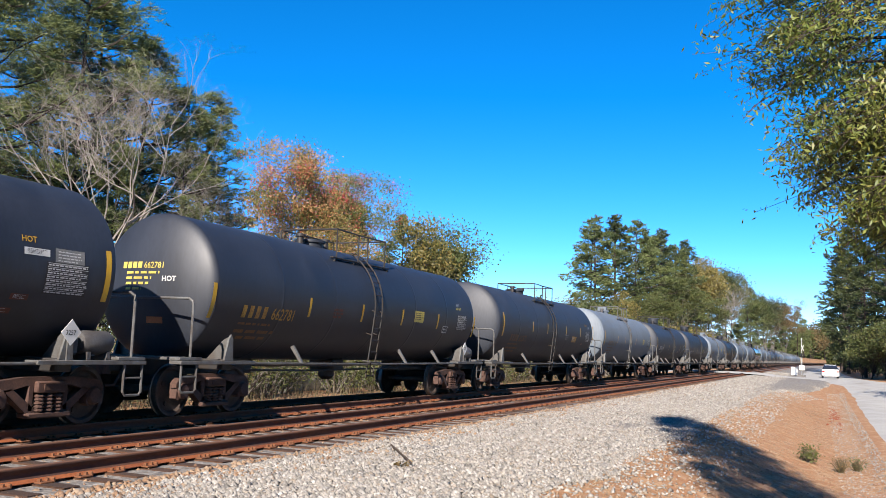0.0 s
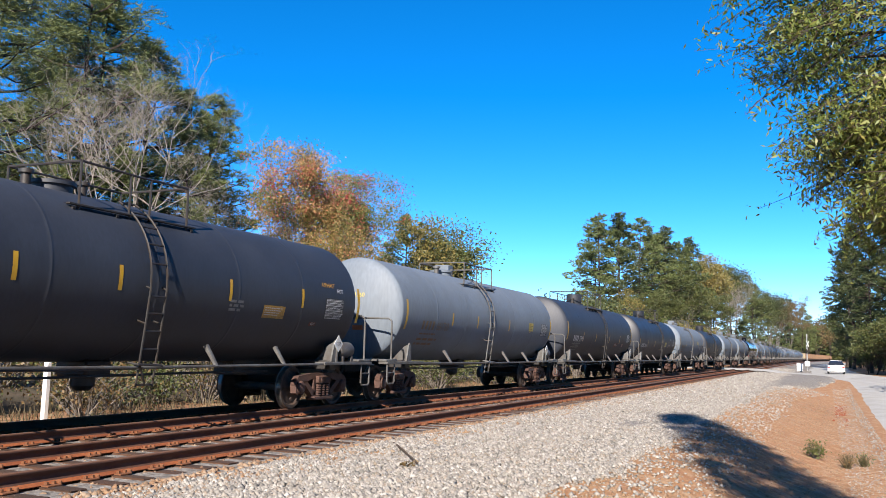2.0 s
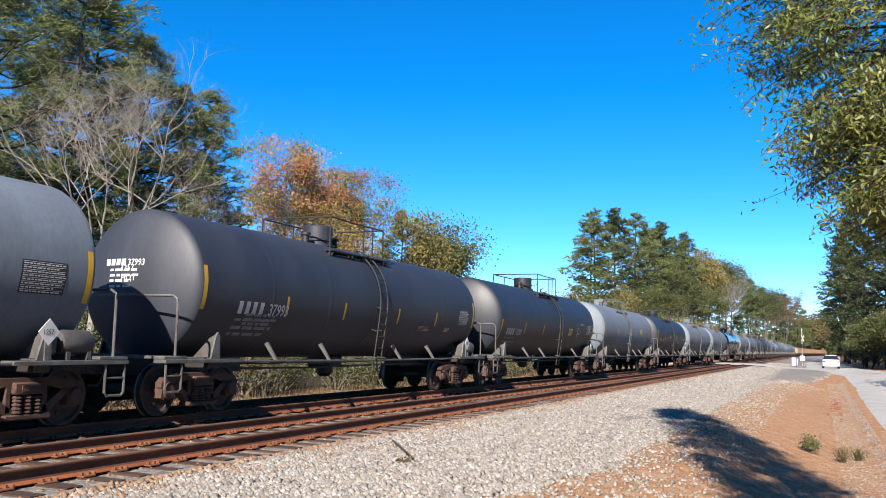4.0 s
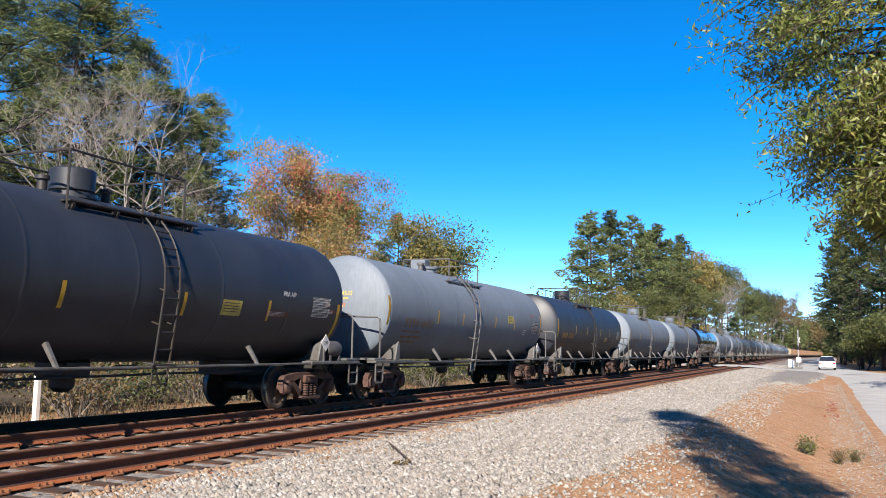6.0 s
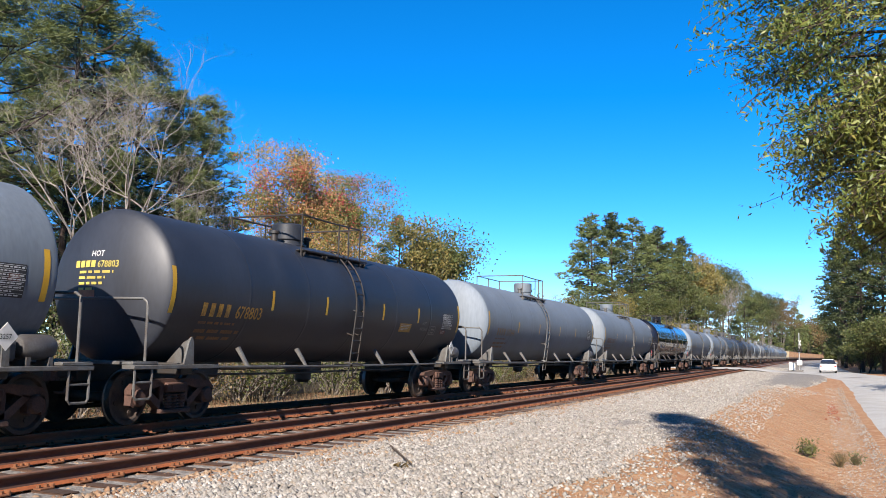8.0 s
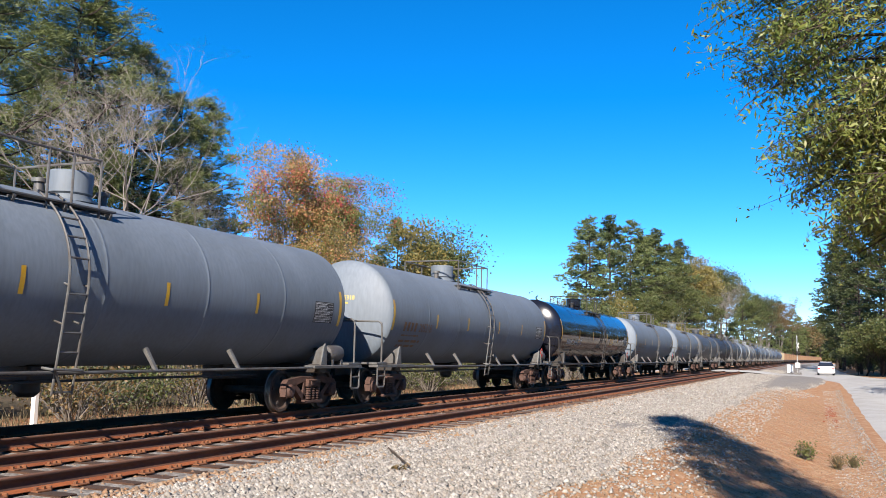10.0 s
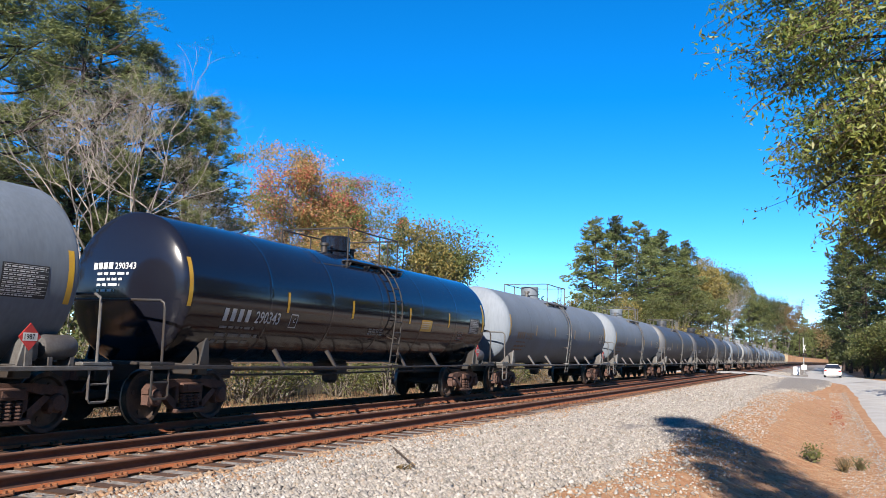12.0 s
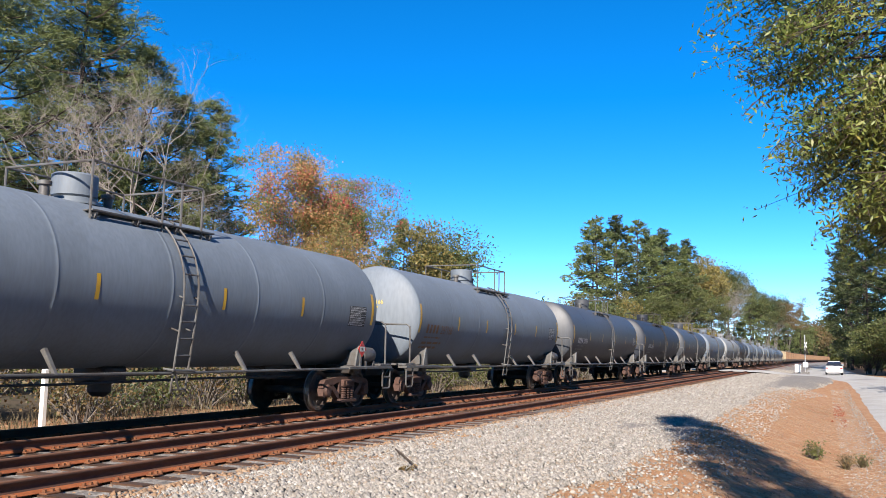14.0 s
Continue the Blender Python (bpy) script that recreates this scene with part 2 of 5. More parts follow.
def tube(bm, points, radius, sides=6, taper=None, cap=True):
    pts = [Vector(p) for p in points]
    rings = []
    up = Vector((0.31, 0.17, 0.93))
    for i, p in enumerate(pts):
        d = (pts[min(i + 1, len(pts) - 1)] - pts[max(i - 1, 0)]).normalized()
        a = d.cross(up)
        if a.length < 0.05:
            a = d.cross(Vector((1, 0, 0)))
        a.normalize()
        b = d.cross(a)
        r = radius if taper is None else radius + (taper - radius) * i / (len(pts) - 1)
        rings.append([bm.verts.new(p + (a * math.cos(k * math.tau / sides) + b * math.sin(k * math.tau / sides)) * r) for k in range(sides)])
    for r0, r1 in zip(rings, rings[1:]):
        for k in range(sides):
            bm.faces.new((r0[k], r0[(k + 1) % sides], r1[(k + 1) % sides], r1[k]))
    if cap:
        bm.faces.new(rings[0][::-1]), bm.faces.new(rings[-1])


def prism(bm, outline, axis, a, b):
    """An outline in the two other axes, drawn out from a to b along the axis (0 x, 1 y, 2 z)."""
    def spot(u, v, w):
        return {0: (w, u, v), 1: (u, w, v), 2: (u, v, w)}[axis]
    r0 = [bm.verts.new(spot(u, v, a)) for u, v in outline]
    r1 = [bm.verts.new(spot(u, v, b)) for u, v in outline]
    n = len(outline)
    bm.faces.new(r0), bm.faces.new(r1[::-1])
    for k in range(n):
        bm.faces.new((r0[k], r1[k], r1[(k + 1) % n], r0[(k + 1) % n]))
    bmesh.ops.recalc_face_normals(bm, faces=bm.faces)


def lathe(bm, profile, sides, axis=0, centre=(0, 0, 0)):
    """profile: (along, radius); turned round the axis."""
    rings = []
    for u, r in profile:
        ring = []
        for k in range(sides):
            c, s = math.cos(k * math.tau / sides) * r, math.sin(k * math.tau / sides) * r
            v = {0: (u, c, s), 1: (s, u, c), 2: (c, s, u)}[axis]
            ring.append(bm.verts.new(Vector(v) + Vector(centre)))
        rings.append(ring)
    for r0, r1 in zip(rings, rings[1:]):
        for k in range(sides):
            bm.faces.new((r0[k], r0[(k + 1) % sides], r1[(k + 1) % sides], r1[k]))
    bm.faces.new(rings[0][::-1]), bm.faces.new(rings[-1])


def raw_mesh(name, verts, faces, material, smooth=False):
    """verts n x 3 and faces m x k, as arrays."""
    verts, faces = np.asarray(verts, np.float32), np.asarray(faces, np.int32)
    me = bpy.data.meshes.new(name)
    m, k = faces.shape
    me.vertices.add(len(verts)), me.loops.add(m * k), me.polygons.add(m)
    me.vertices.foreach_set("co", verts.ravel())
    me.loops.foreach_set("vertex_index", faces.ravel())
    me.polygons.foreach_set("loop_start", np.arange(0, m * k, k, dtype=np.int32))
    me.update(calc_edges=True)
    me.validate()
    if smooth:
        me.shade_smooth()
    me.materials.append(material)
    return me


def curve_x(y):
    """How far the line has swung to the right of straight, far down the track."""
    return max(0.0, y - 300.0) ** 2 / 9000.0


def heading(y):
    return math.degrees(math.atan(-2 * max(0.0, y - 300.0) / 9000.0))


# ---- ground ----
TRACK_1, TRACK_2 = -8.396, -11.51


def step01(a, b, v):
    u = min(1.0, max(0.0, (v - a) / (b - a)))
    return u * u * (3 - 2 * u)


def ground_z(x, y):
    bank = -0.34 - 0.95 * step01(-3.2, 0.7, x) + 0.12 * step01(0.9, 1.6, x)
    if x < -14.5:
        bank = -0.34 - 0.25 * step01(-14.5, -16.5, x) + 0.8 * step01(-18, -30, x)
    up = -0.34 + 0.02 * step01(-3, 4, x)
    k = step01(52, 96, y)
    z = bank * (1 - k) + up * k if x > -5 else bank
    k = (1 - step01(3.0, 8.5, math.hypot(x, y))) if x > -6 else 0.0
    z = z * (1 - k) - 0.26 * k
    if x > 9:
        z += 0.6 * step01(9, 25, x)
    if -3.5 < x < 1.6 and 5 < y < 90:
        k = 1 - step01(-0.3, 0.6, x)
        z += k * (0.05 * noise.noise((x * 0.8, y * 0.30, 0)) + 0.03 * noise.noise((x * 1.3, y * 0.8, 4)))
        rill = step01(-2.6, -1.2, x) * (1 - step01(0.7, 1.3, x)) * step01(14, 22, y)
        z -= 0.10 * rill * max(0.0, noise.noise((x * 0.5 + y * 0.42, y * 0.05, 9)))
    return z


def ground():
    xs = [-2500, -900, -400, -200, -120, -80, -60, -45, -36, -30, -26, -23, -20, -18, -16.5, -15.5, -14.5, -13, -10, -7.5, -6, -5, -4.2]
    xs += [-3.8 + 0.2 * i for i in range(29)] + [2.4, 3.2, 4.5, 6, 7.5, 9, 11, 14, 18, 25, 40, 60, 90, 140, 250, 500, 1000, 2500]
    ys = [-2500, -800, -300, -120, -60, -30, -15, -8, -4, 0, 2, 4] + [5 + 0.4 * i for i in range(90)]
    ys += [42 + 2.2 * i for i in range(28)] + [108, 118, 130, 150, 180, 220, 280, 350, 450, 600, 800, 1100, 1600, 2500]
    v = [(x, y, ground_z(x, y)) for y in ys for x in xs]
    n = len(xs)
    f = [(j * n + i, j * n + i + 1, (j + 1) * n + i + 1, (j + 1) * n + i) for j in range(len(ys) - 1) for i in range(n - 1)]
    tagged(link("ground", raw_mesh("ground", v, f, DIRT, True)), "orange clay bank with pale gravel wash", "ground", kind="structure")


def woodland_floor():
    for x0, x1 in ((-400, -19.5), (10.5, 400)):
        xs = [x0 + (x1 - x0) * (k / 24) ** (0.35 if x0 < 0 else 2.6) for k in range(25)]
        ys = [-400 + 50 * k for k in range(8)] + [6 * k for k in range(60)] + [360 + 80 * k for k in range(16)]
        v = [(x + (0.8 * noise.noise((y * 0.2, 1, 1)) if abs(x) < 22 else 0), y, ground_z(x, y) + 0.03) for y in ys for x in xs]
        n = len(xs)
        f = [(j * n + i, j * n + i + 1, (j + 1) * n + i + 1, (j + 1) * n + i) for j in range(len(ys) - 1) for i in range(n - 1)]
        tagged(link("woodland_floor", raw_mesh("woodland_floor", v, f, LITTER, True)), "brown leaf litter under the trees", "ground", kind="structure")


def strip(name, outline, ys, material, label, wobble=0.0):
    """A bed with one cross-section (x, z) drawn along the track."""
    v, n = [], len(outline)
    for j, y in enumerate(ys):
        for x, z in outline:
            w = wobble * noise.noise((x * 1.3, y * 0.9, 2)) if wobble else 0
            v.append((x + curve_x(y) + (w * 3 if (x, z) == outline[-1] else 0), y, z + w))
    f = [(j * n + i, j * n + i + 1, (j + 1) * n + i + 1, (j + 1) * n + i) for j in range(len(ys) - 1) for i in range(n - 1)]
    return tagged(link(name, raw_mesh(name, v, f, material, True)), label, "ballast", kind="structure")


def long_ys():
    return [-120, -60, -30, -10] + [i * 0.5 for i in range(0, 120)] + [60 + 4 * i for i in range(60)] + [300 + 40 * i for i in range(40)]


def bank_edge(y):
    """Where the pale ballast ends on the clay bank."""
    return -2.9 + 0.35 * noise.noise((y * 0.35, 3.1, 0)) + 0.2 * noise.noise((y * 1.4, 7.7, 0)) - 0.9 * step01(14, 7, y) + 3.6 * step01(46, 88, y)


def ballast():
    v, n = [], 9
    ys = long_ys()
    for y in ys:
        e = bank_edge(y)
        row = [(-15.2, -0.62), (-14.4, -0.27), (-13.4, -0.20), (-7.0, -0.20), (-6.6, -0.215), (-5.0, -0.26), (e - 0.7, -0.30), (e, ground_z(e, y) - 0.02), (e + 0.25, ground_z(e + 0.25, y) - 0.10)]
        for x, z in row:
            v.append((x + curve_x(y), y, z + (0.03 * noise.noise((x * 1.3, y * 0.9, 2)) if z < -0.21 and x < e - 0.1 else 0)))
    f = [(j * n + i, j * n + i + 1, (j + 1) * n + i + 1, (j + 1) * n + i) for j in range(len(ys) - 1) for i in range(n - 1)]
    tagged(link("ballast_bed", raw_mesh("ballast_bed", v, f, BED, True)), "pale grey granite ballast beside the tracks", "ballast", kind="structure")
    strip("rusty_ballast_band", [(-13.2, -0.245), (-12.9, -0.215), (-10, -0.215), (-7.0, -0.205), (-6.5, -0.212), (-6.2, -0.26)], long_ys(), RUSTBED, "rust-stained ballast between the rails", 0.012)
    rng = np.random.default_rng(4)

    def stones(name, n, x_of, y_of, z_of, size, material, label):
        y = y_of(rng.random(n))
        x = x_of(rng.random(n), y)
        z = np.array([z_of(a, b) for a, b in zip(x, y)])
        base = np.array([(1, 0, 0), (-1, 0, 0), (0, 1, 0), (0, -1, 0), (0, 0, 1), (0, 0, -1)], float)
        tri = np.array([(0, 2, 4), (2, 1, 4), (1, 3, 4), (3, 0, 4), (2, 0, 5), (1, 2, 5), (3, 1, 5), (0, 3, 5)])
        v = base[None] * (0.6 + 0.8 * rng.random((n, 6, 1))) + rng.normal(0, 0.22, (n, 6, 3))
        v *= (size * (0.55 + 0.9 * rng.random(n) ** 1.5))[:, None, None] * np.array([1, 1, 0.75])
        a = rng.random(n) * 6.28
        c, s = np.cos(a)[:, None], np.sin(a)[:, None]
        vx, vy = v[..., 0] * c - v[..., 1] * s, v[..., 0] * s + v[..., 1] * c
        v = np.stack([vx + x[:, None], vy + y[:, None], v[..., 2] + z[:, None]], -1)
        f = tri[None] + 6 * np.arange(n)[:, None, None]
        tagged(link(name, raw_mesh(name, v.reshape(-1, 3), f.reshape(-1, 3), material)), label, "ballast", kind="stuff")

    def slope(x, y):
        low = ground_z(x, y) + 0.008
        return low + (bed_top(x, y) - low) * step01(0.0, 0.9, bank_edge(y) - x)

    def bed_top(x, y):
        return float(np.interp(x, [-7.0, -6.6, -5, -3.6, -2.7, -2.2], [-0.2, -0.215, -0.26, -0.305, -0.36, -0.42])) + 0.012 + 0.03 * noise.noise((x * 1.3, y * 0.9, 2))

    def edge_x(r, y):
        e = np.array([bank_edge(b) for b in y])
        return -6.75 + (e + 6.75) * r

    stones("ballast_stones", 60000, edge_x, lambda r: 5.5 + 32 * r ** 1.6, slope, 0.034, STONE, "loose pale granite ballast stones")
    stones("ballast_stones", 20000, edge_x, lambda r: 34 + 105 * r ** 1.25, slope, 0.055, STONE, "loose pale granite ballast stones")
    stones("ballast_stones", 9000, edge_x, lambda r: 60 + 46 * r, slope, 0.06, STONE, "loose pale granite ballast stones")
    stones("stained_ballast_stones", 5200, lambda r, y: -7.0 + 0.95 * r ** 1.6, lambda r: 5.5 + 60 * r ** 1.6, lambda x, y: -0.205 - 0.02 * (x + 7.0), 0.040, RUSTSTONE, "rust-stained ballast stones past the sleeper ends")
    stones("stained_ballast_stones", 12000, lambda r, y: -10.6 + 4.15 * r, lambda r: 5.5 + 45 * r ** 1.6, lambda x, y: -0.218, 0.032, RUSTSTONE, "rust-stained ballast stones between the rails")
    stones("ballast_stones", 8000, lambda r, y: np.array([bank_edge(b) for b in y]) - 0.3 + 1.7 * r ** 2.4, lambda r: 6 + 60 * r ** 1.6, lambda x, y: ground_z(x, y) + 0.008, 0.034, STONE, "ballast stones strayed onto the clay")
    stones("clay_clods", 330, lambda r, y: 0.62 + 0.16 * rng.normal(size=len(r)), lambda r: 49 + 4.5 * rng.normal(size=len(r)), lambda x, y: ground_z(x, y) - 0.012, 0.055, CLOD, "red clay clods in the washed-out ditch")
    stones("road_edge_gravel", 6500, lambda r, y: 0.35 + 1.2 * r, lambda r: 12 + 60 * r ** 1.5, lambda x, y: ground_z(x, y) + 0.03 * (x > 1.2), 0.022, STONE, "pale gravel along the road edge")
    stones("scattered_gravel", 16000, lambda r, y: -3.2 + 4.4 * r, lambda r: 7 + 50 * r ** 1.6, lambda x, y: ground_z(x, y) + 0.004, 0.021, RUSTSTONE, "small stones washed over the clay bank")


# ---- tracks ----
def rail_mesh():
    h = [(-0.07, -0.172), (0.07, -0.172), (0.07, -0.16), (0.012, -0.135), (0.010, -0.05), (0.036, -0.035), (0.037, -0.006), (0.030, 0.0),
         (-0.030, 0.0), (-0.037, -0.006), (-0.036, -0.035), (-0.010, -0.05), (-0.012, -0.135), (-0.07, -0.16)]
    ys = [-120, 0] + [300 + 30 * i for i in range(30)]
    n = len(h)
    v = [(x + curve_x(y), y, z) for y in ys for x, z in h]
    f = [(j * n + i, j * n + (i + 1) % n, (j + 1) * n + (i + 1) % n, (j + 1) * n + i) for j in range(len(ys) - 1) for i in range(n)]
    me = raw_mesh("rail", v, f, RAIL)
    me.materials.append(RAILTOP), me.materials.append(RAILDARK)
    # worn top; web, head underside and head side in a darker brown
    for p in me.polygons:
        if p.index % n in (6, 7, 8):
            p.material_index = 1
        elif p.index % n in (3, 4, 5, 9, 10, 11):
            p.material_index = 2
    return me


def sleeper_mesh(seed):
    r = random.Random(seed)
    bm = bmesh.new()
    box(bm, -1.3, 1.3, -0.115, 0.115, -0.36, -0.178, 0.012)
    for v in bm.verts:
        v.co += Vector((r.uniform(-0.03, 0.03), r.uniform(-0.012, 0.012), r.uniform(-0.012, 0.006)))
    return mesh_of("sleeper", bm, False)


def tracks():
    rail, ties = rail_mesh(), [sleeper_mesh(i) for i in range(5)]
    r = random.Random(8)
    bm = bmesh.new()
    for sx in (-0.7525, 0.7525):
        box(bm, sx - 0.17, sx + 0.17, -0.09, 0.09, -0.178, -0.160, 0.004)
        for dx, dy in ((-0.10, -0.05), (0.10, 0.05), (0.10, -0.05), (-0.10, 0.05)):
            box(bm, sx + dx - 0.02, sx + dx + 0.02, dy - 0.014, dy + 0.014, -0.16, -0.130)
    plate = mesh_of("tie_plate", bm, False)
    anchor = bmesh.new()
    for sx in (-0.7525, 0.7525):
        box(anchor, sx - 0.11, sx + 0.11, 0.13, 0.16, -0.19, -0.135, 0.006)
    anchor = mesh_of("rail_anchor", anchor, False)
    for cx, label in ((TRACK_1, "empty rusty railway track on wooden sleepers"), (TRACK_2, "rusty railway track under the passing train")):
        t = thing("railway_track", label, "railway track", kind="structure", at=pose(cx, 0, 0))
        for s in (-0.7525, 0.7525):
            link("rail", rail, None, t, "rust-red steel rail", at=pose(s, 0, 0))
        y, stop = -4.0, (132 if cx == TRACK_1 else 60)
        while y < stop:
            link("sleeper", r.choice(ties), TIE, t, at=pose(r.uniform(-0.05, 0.05), y, r.uniform(-0.01, 0.004), 0, 0, r.uniform(-1.2, 1.2)))
            if y < 45:
                link("tie_plate", plate, PLATE, t, at=pose(0, y, 0))
                if cx == TRACK_1:
                    link("rail_anchor", anchor, PLATE, t, at=pose(0, y, 0))
            y += 0.53 + r.uniform(-0.03, 0.03)


# ---- road and crossing ----
def ribbon(name, centre, width, z_off, material, label, category):
    pts = [Vector((*p, 0)) for p in centre]
    v = []
    for i, p in enumerate(pts):
        d = (pts[min(i + 1, len(pts) - 1)] - pts[max(i - 1, 0)]).normalized()
        side = Vector((d.y, -d.x, 0))
        w = width[i] if isinstance(width, list) else width
        for k in range(9):
            q = p + side * w * (k / 8 - 0.5)
            q.x += 0.24 * noise.noise((q.x * 0.3, q.y * 0.35, 5)) if k in (0, 8) else 0
            z = ground_z(q.x, q.y)
            if q.x < -4 and 80 < q.y < 130:
                z = -0.34 + 0.31 * step01(-3.0, -6.5, q.x) - 0.31 * step01(-14, -18, q.x)
            v.append((q.x, q.y, z + (z_off if 0 < k < 8 else -0.05)))
    f = [(j * 9 + i, j * 9 + i + 1, (j + 1) * 9 + i + 1, (j + 1) * 9 + i) for j in range(len(pts) - 1) for i in range(8)]
    tagged(link(name, raw_mesh(name, v, f, material, True)), label, category, kind="structure")


def dense(points, step=1.0):
    out = []
    for a, b in zip(points, points[1:]):
        n = max(1, int(math.dist(a, b) / step))
        out += [(a[0] + (b[0] - a[0]) * i / n, a[1] + (b[1] - a[1]) * i / n) for i in range(n)]
    return out + [points[-1]]


def roads():
    ribbon("road", dense([(4.9, -60), (4.88, 20), (5.0, 44), (5.2, 66), (4.8, 82), (2.2, 98), (0.6, 115), (0.2, 150), (0.5, 250), (8, 420)]), 7.0, 0.06, ROAD, "pale sunlit country road beside the tracks", "road")
    ribbon("crossing_road", dense([(4.5, 88), (1.5, 97), (-3, 102), (-8.4, 104.5), (-13, 106.5), (-22, 110), (-60, 124)]), 7.0, 0.08, ROAD, "pale road across the railway tracks", "road")


def crossing():
    s = thing("crossing_signal", "white railway crossing signal mast with crossbuck", "crossing signal", at=pose(-2.05, 112, ground_z(-2.05, 112), 0, 0, 72))
    bm = bmesh.new()
    tube(bm, [(0, 0, 0.2), (0, 0, 4.5)], 0.07, 10)
    part("mast", bm, SILVER, s)
    bm = bmesh.new()
    box(bm, -0.35, 0.35, -0.35, 0.35, 0, 0.22, 0.03)
    part("foundation", bm, GRAVEL, s)
    for a in (38, -38):
        bm = bmesh.new()
        box(bm, -0.5, 0.5, -0.10, -0.085, -0.09, 0.09, 0.004)
        part("crossbuck_blade", bm, WHITEPAINT, s, at=pose(0, 0, 3.35, 0, a, 0))
    for dx in (-0.4, 0.4):
        bm = bmesh.new()
        lathe(bm, [(-0.12, 0.25), (-0.10, 0.25), (-0.10, 0.11), (-0.2, 0.10), (-0.2, 0.02)], 18, 1, (dx, 0, 2.5))
        part("flasher", bm, STEEL, s, "black round flasher disc")
    bm = bmesh.new()
    box(bm, -0.45, 0.45, -0.06, -0.01, 2.46, 2.54)
    part("lamp_bar", bm, SILVER, s)
    bm = bmesh.new()
    box(bm, -0.28, 0.28, -0.25, 0.2, 0.75, 1.35, 0.04)
    part("gate_machine", bm, WHITEPAINT, s, "white gate machine box")
    h = thing("signal_cabinet", "small white signal cabinet by the crossing", "cabinet", at=pose(-2.95, 116, ground_z(-2.95, 116)))
    bm = bmesh.new()
    box(bm, -0.35, 0.35, -0.3, 0.3, 0.12, 1.05, 0.03)
    part("body", bm, WHITEPAINT, h)
    bm = bmesh.new()
    prism(bm, [(-0.42, 1.052), (0.42, 1.052), (0.34, 1.12), (-0.34, 1.12)], 1, -0.36, 0.36)
    part("roof", bm, SILVER, h)
    bm = bmesh.new()
    box(bm, -0.4, 0.4, -0.35, 0.35, 0, 0.118)
    part("plinth", bm, GRAVEL, h)
    # white marker post by the far track
    p = thing("marker_post", "white wooden marker post in dry grass", "post", at=pose(-16.2, 15.05, ground_z(-16.2, 15.05)))
    bm = bmesh.new()
    box(bm, -0.06, 0.06, -0.06, 0.06, 0, 1.42, 0.012)
    part("post", bm, WHITEPAINT, p)


def sedan():
    c = thing("parked_car", "white sedan on the road past the crossing", "car", at=pose(0.95, 108.0, ground_z(0.95, 108) + 0.045))
    bm = bmesh.new()
    rows = [(-2.25, 0.35, 0.80, 0.80), (-2.15, 0.22, 0.96, 0.86), (-1.2, 0.2, 0.98, 0.91), (0, 0.2, 0.95, 0.92), (1.2, 0.2, 0.88, 0.91), (2.1, 0.25, 0.72, 0.84), (2.25, 0.35, 0.6, 0.74)]
    rings = []
    for y, z0, z1, w in rows:
        ring = [(-w, z0 + 0.1), (-w, (z0 + z1) / 2), (-w * 0.93, z1), (w * 0.93, z1), (w, (z0 + z1) / 2), (w, z0 + 0.1), (w * 0.85, z0), (-w * 0.85, z0)]
        rings.append([bm.verts.new((x, y, z)) for x, z in ring])
    for a, b in zip(rings, rings[1:]):
        for k in range(8):
            bm.faces.new((a[k], a[(k + 1) % 8], b[(k + 1) % 8], b[k]))
    bm.faces.new(rings[0]), bm.faces.new(rings[-1][::-1])
    bmesh.ops.recalc_face_normals(bm, faces=bm.faces)
    part("body", bm, WHITEPAINT, c, "white painted body")
    for nm, grow, m in (("cabin", 0.0, GLASS), ("roof", 1.0, WHITEPAINT)):
        bm = bmesh.new()
        if grow:
            prism(bm, [(-0.95, 1.41), (0.35, 1.43), (0.25, 1.47), (-0.85, 1.46)], 0, -0.58, 0.58)
        else:
            lo = [(-0.84, -1.75, 0.96), (0.84, -1.75, 0.96), (0.84, 1.1, 0.88), (-0.84, 1.1, 0.88)]
            hi = [(-0.6, -0.95, 1.42), (0.6, -0.95, 1.42), (0.6, 0.35, 1.43), (-0.6, 0.35, 1.43)]
            a, b = [bm.verts.new(p) for p in lo], [bm.verts.new(p) for p in hi]
            for k in range(4):
                bm.faces.new((a[k], a[(k + 1) % 4], b[(k + 1) % 4], b[k]))
            bm.faces.new(b), bm.faces.new(a[::-1])
        part(nm, bm, m, c)
    for sx in (-1, 1):
        bm = bmesh.new()
        box(bm, sx * 0.55, sx * 0.82, -2.275, -2.2, 0.66, 0.80, 0.02)
        part("tail_lamp", bm, TAIL, c)
        for y in (-1.4, 1.35):
            bm = bmesh.new()
            lathe(bm, [(-0.1, 0.2), (-0.1, 0.31), (-0.07, 0.33), (0.07, 0.33), (0.1, 0.31), (0.1, 0.2)], 20, 0, (sx * 0.78, y, 0.33))
            part("wheel", bm, RUBBER, c)
    bm = bmesh.new()
    box(bm, -0.8, 0.8, -2.29, -2.2, 0.3, 0.48, 0.03)
    part("bumper", bm, WHITEPAINT, c)


# ---- train ----
RAD, AXIS = 1.38, 2.38          # the tank's radius and its axis above the rails
HEAD, SET_BACK, TRUCK = 0.52, 1.45, 1.95   # depth of a head; head seam and truck centre from the car's end
DISH = [(0.02, 0.36), (0.4, 0.34), (0.8, 0.275), (1.1, 0.185), (1.25, 0.12), (1.32, 0.078), (1.36, 0.036), (1.375, 0.014), (1.38, 0.0)]
TAIL_BACK = 1.17


def cached(fn):
    store = {}

    def run(*a):
        if a not in store:
            store[a] = fn(*a)
        return store[a]
    return run


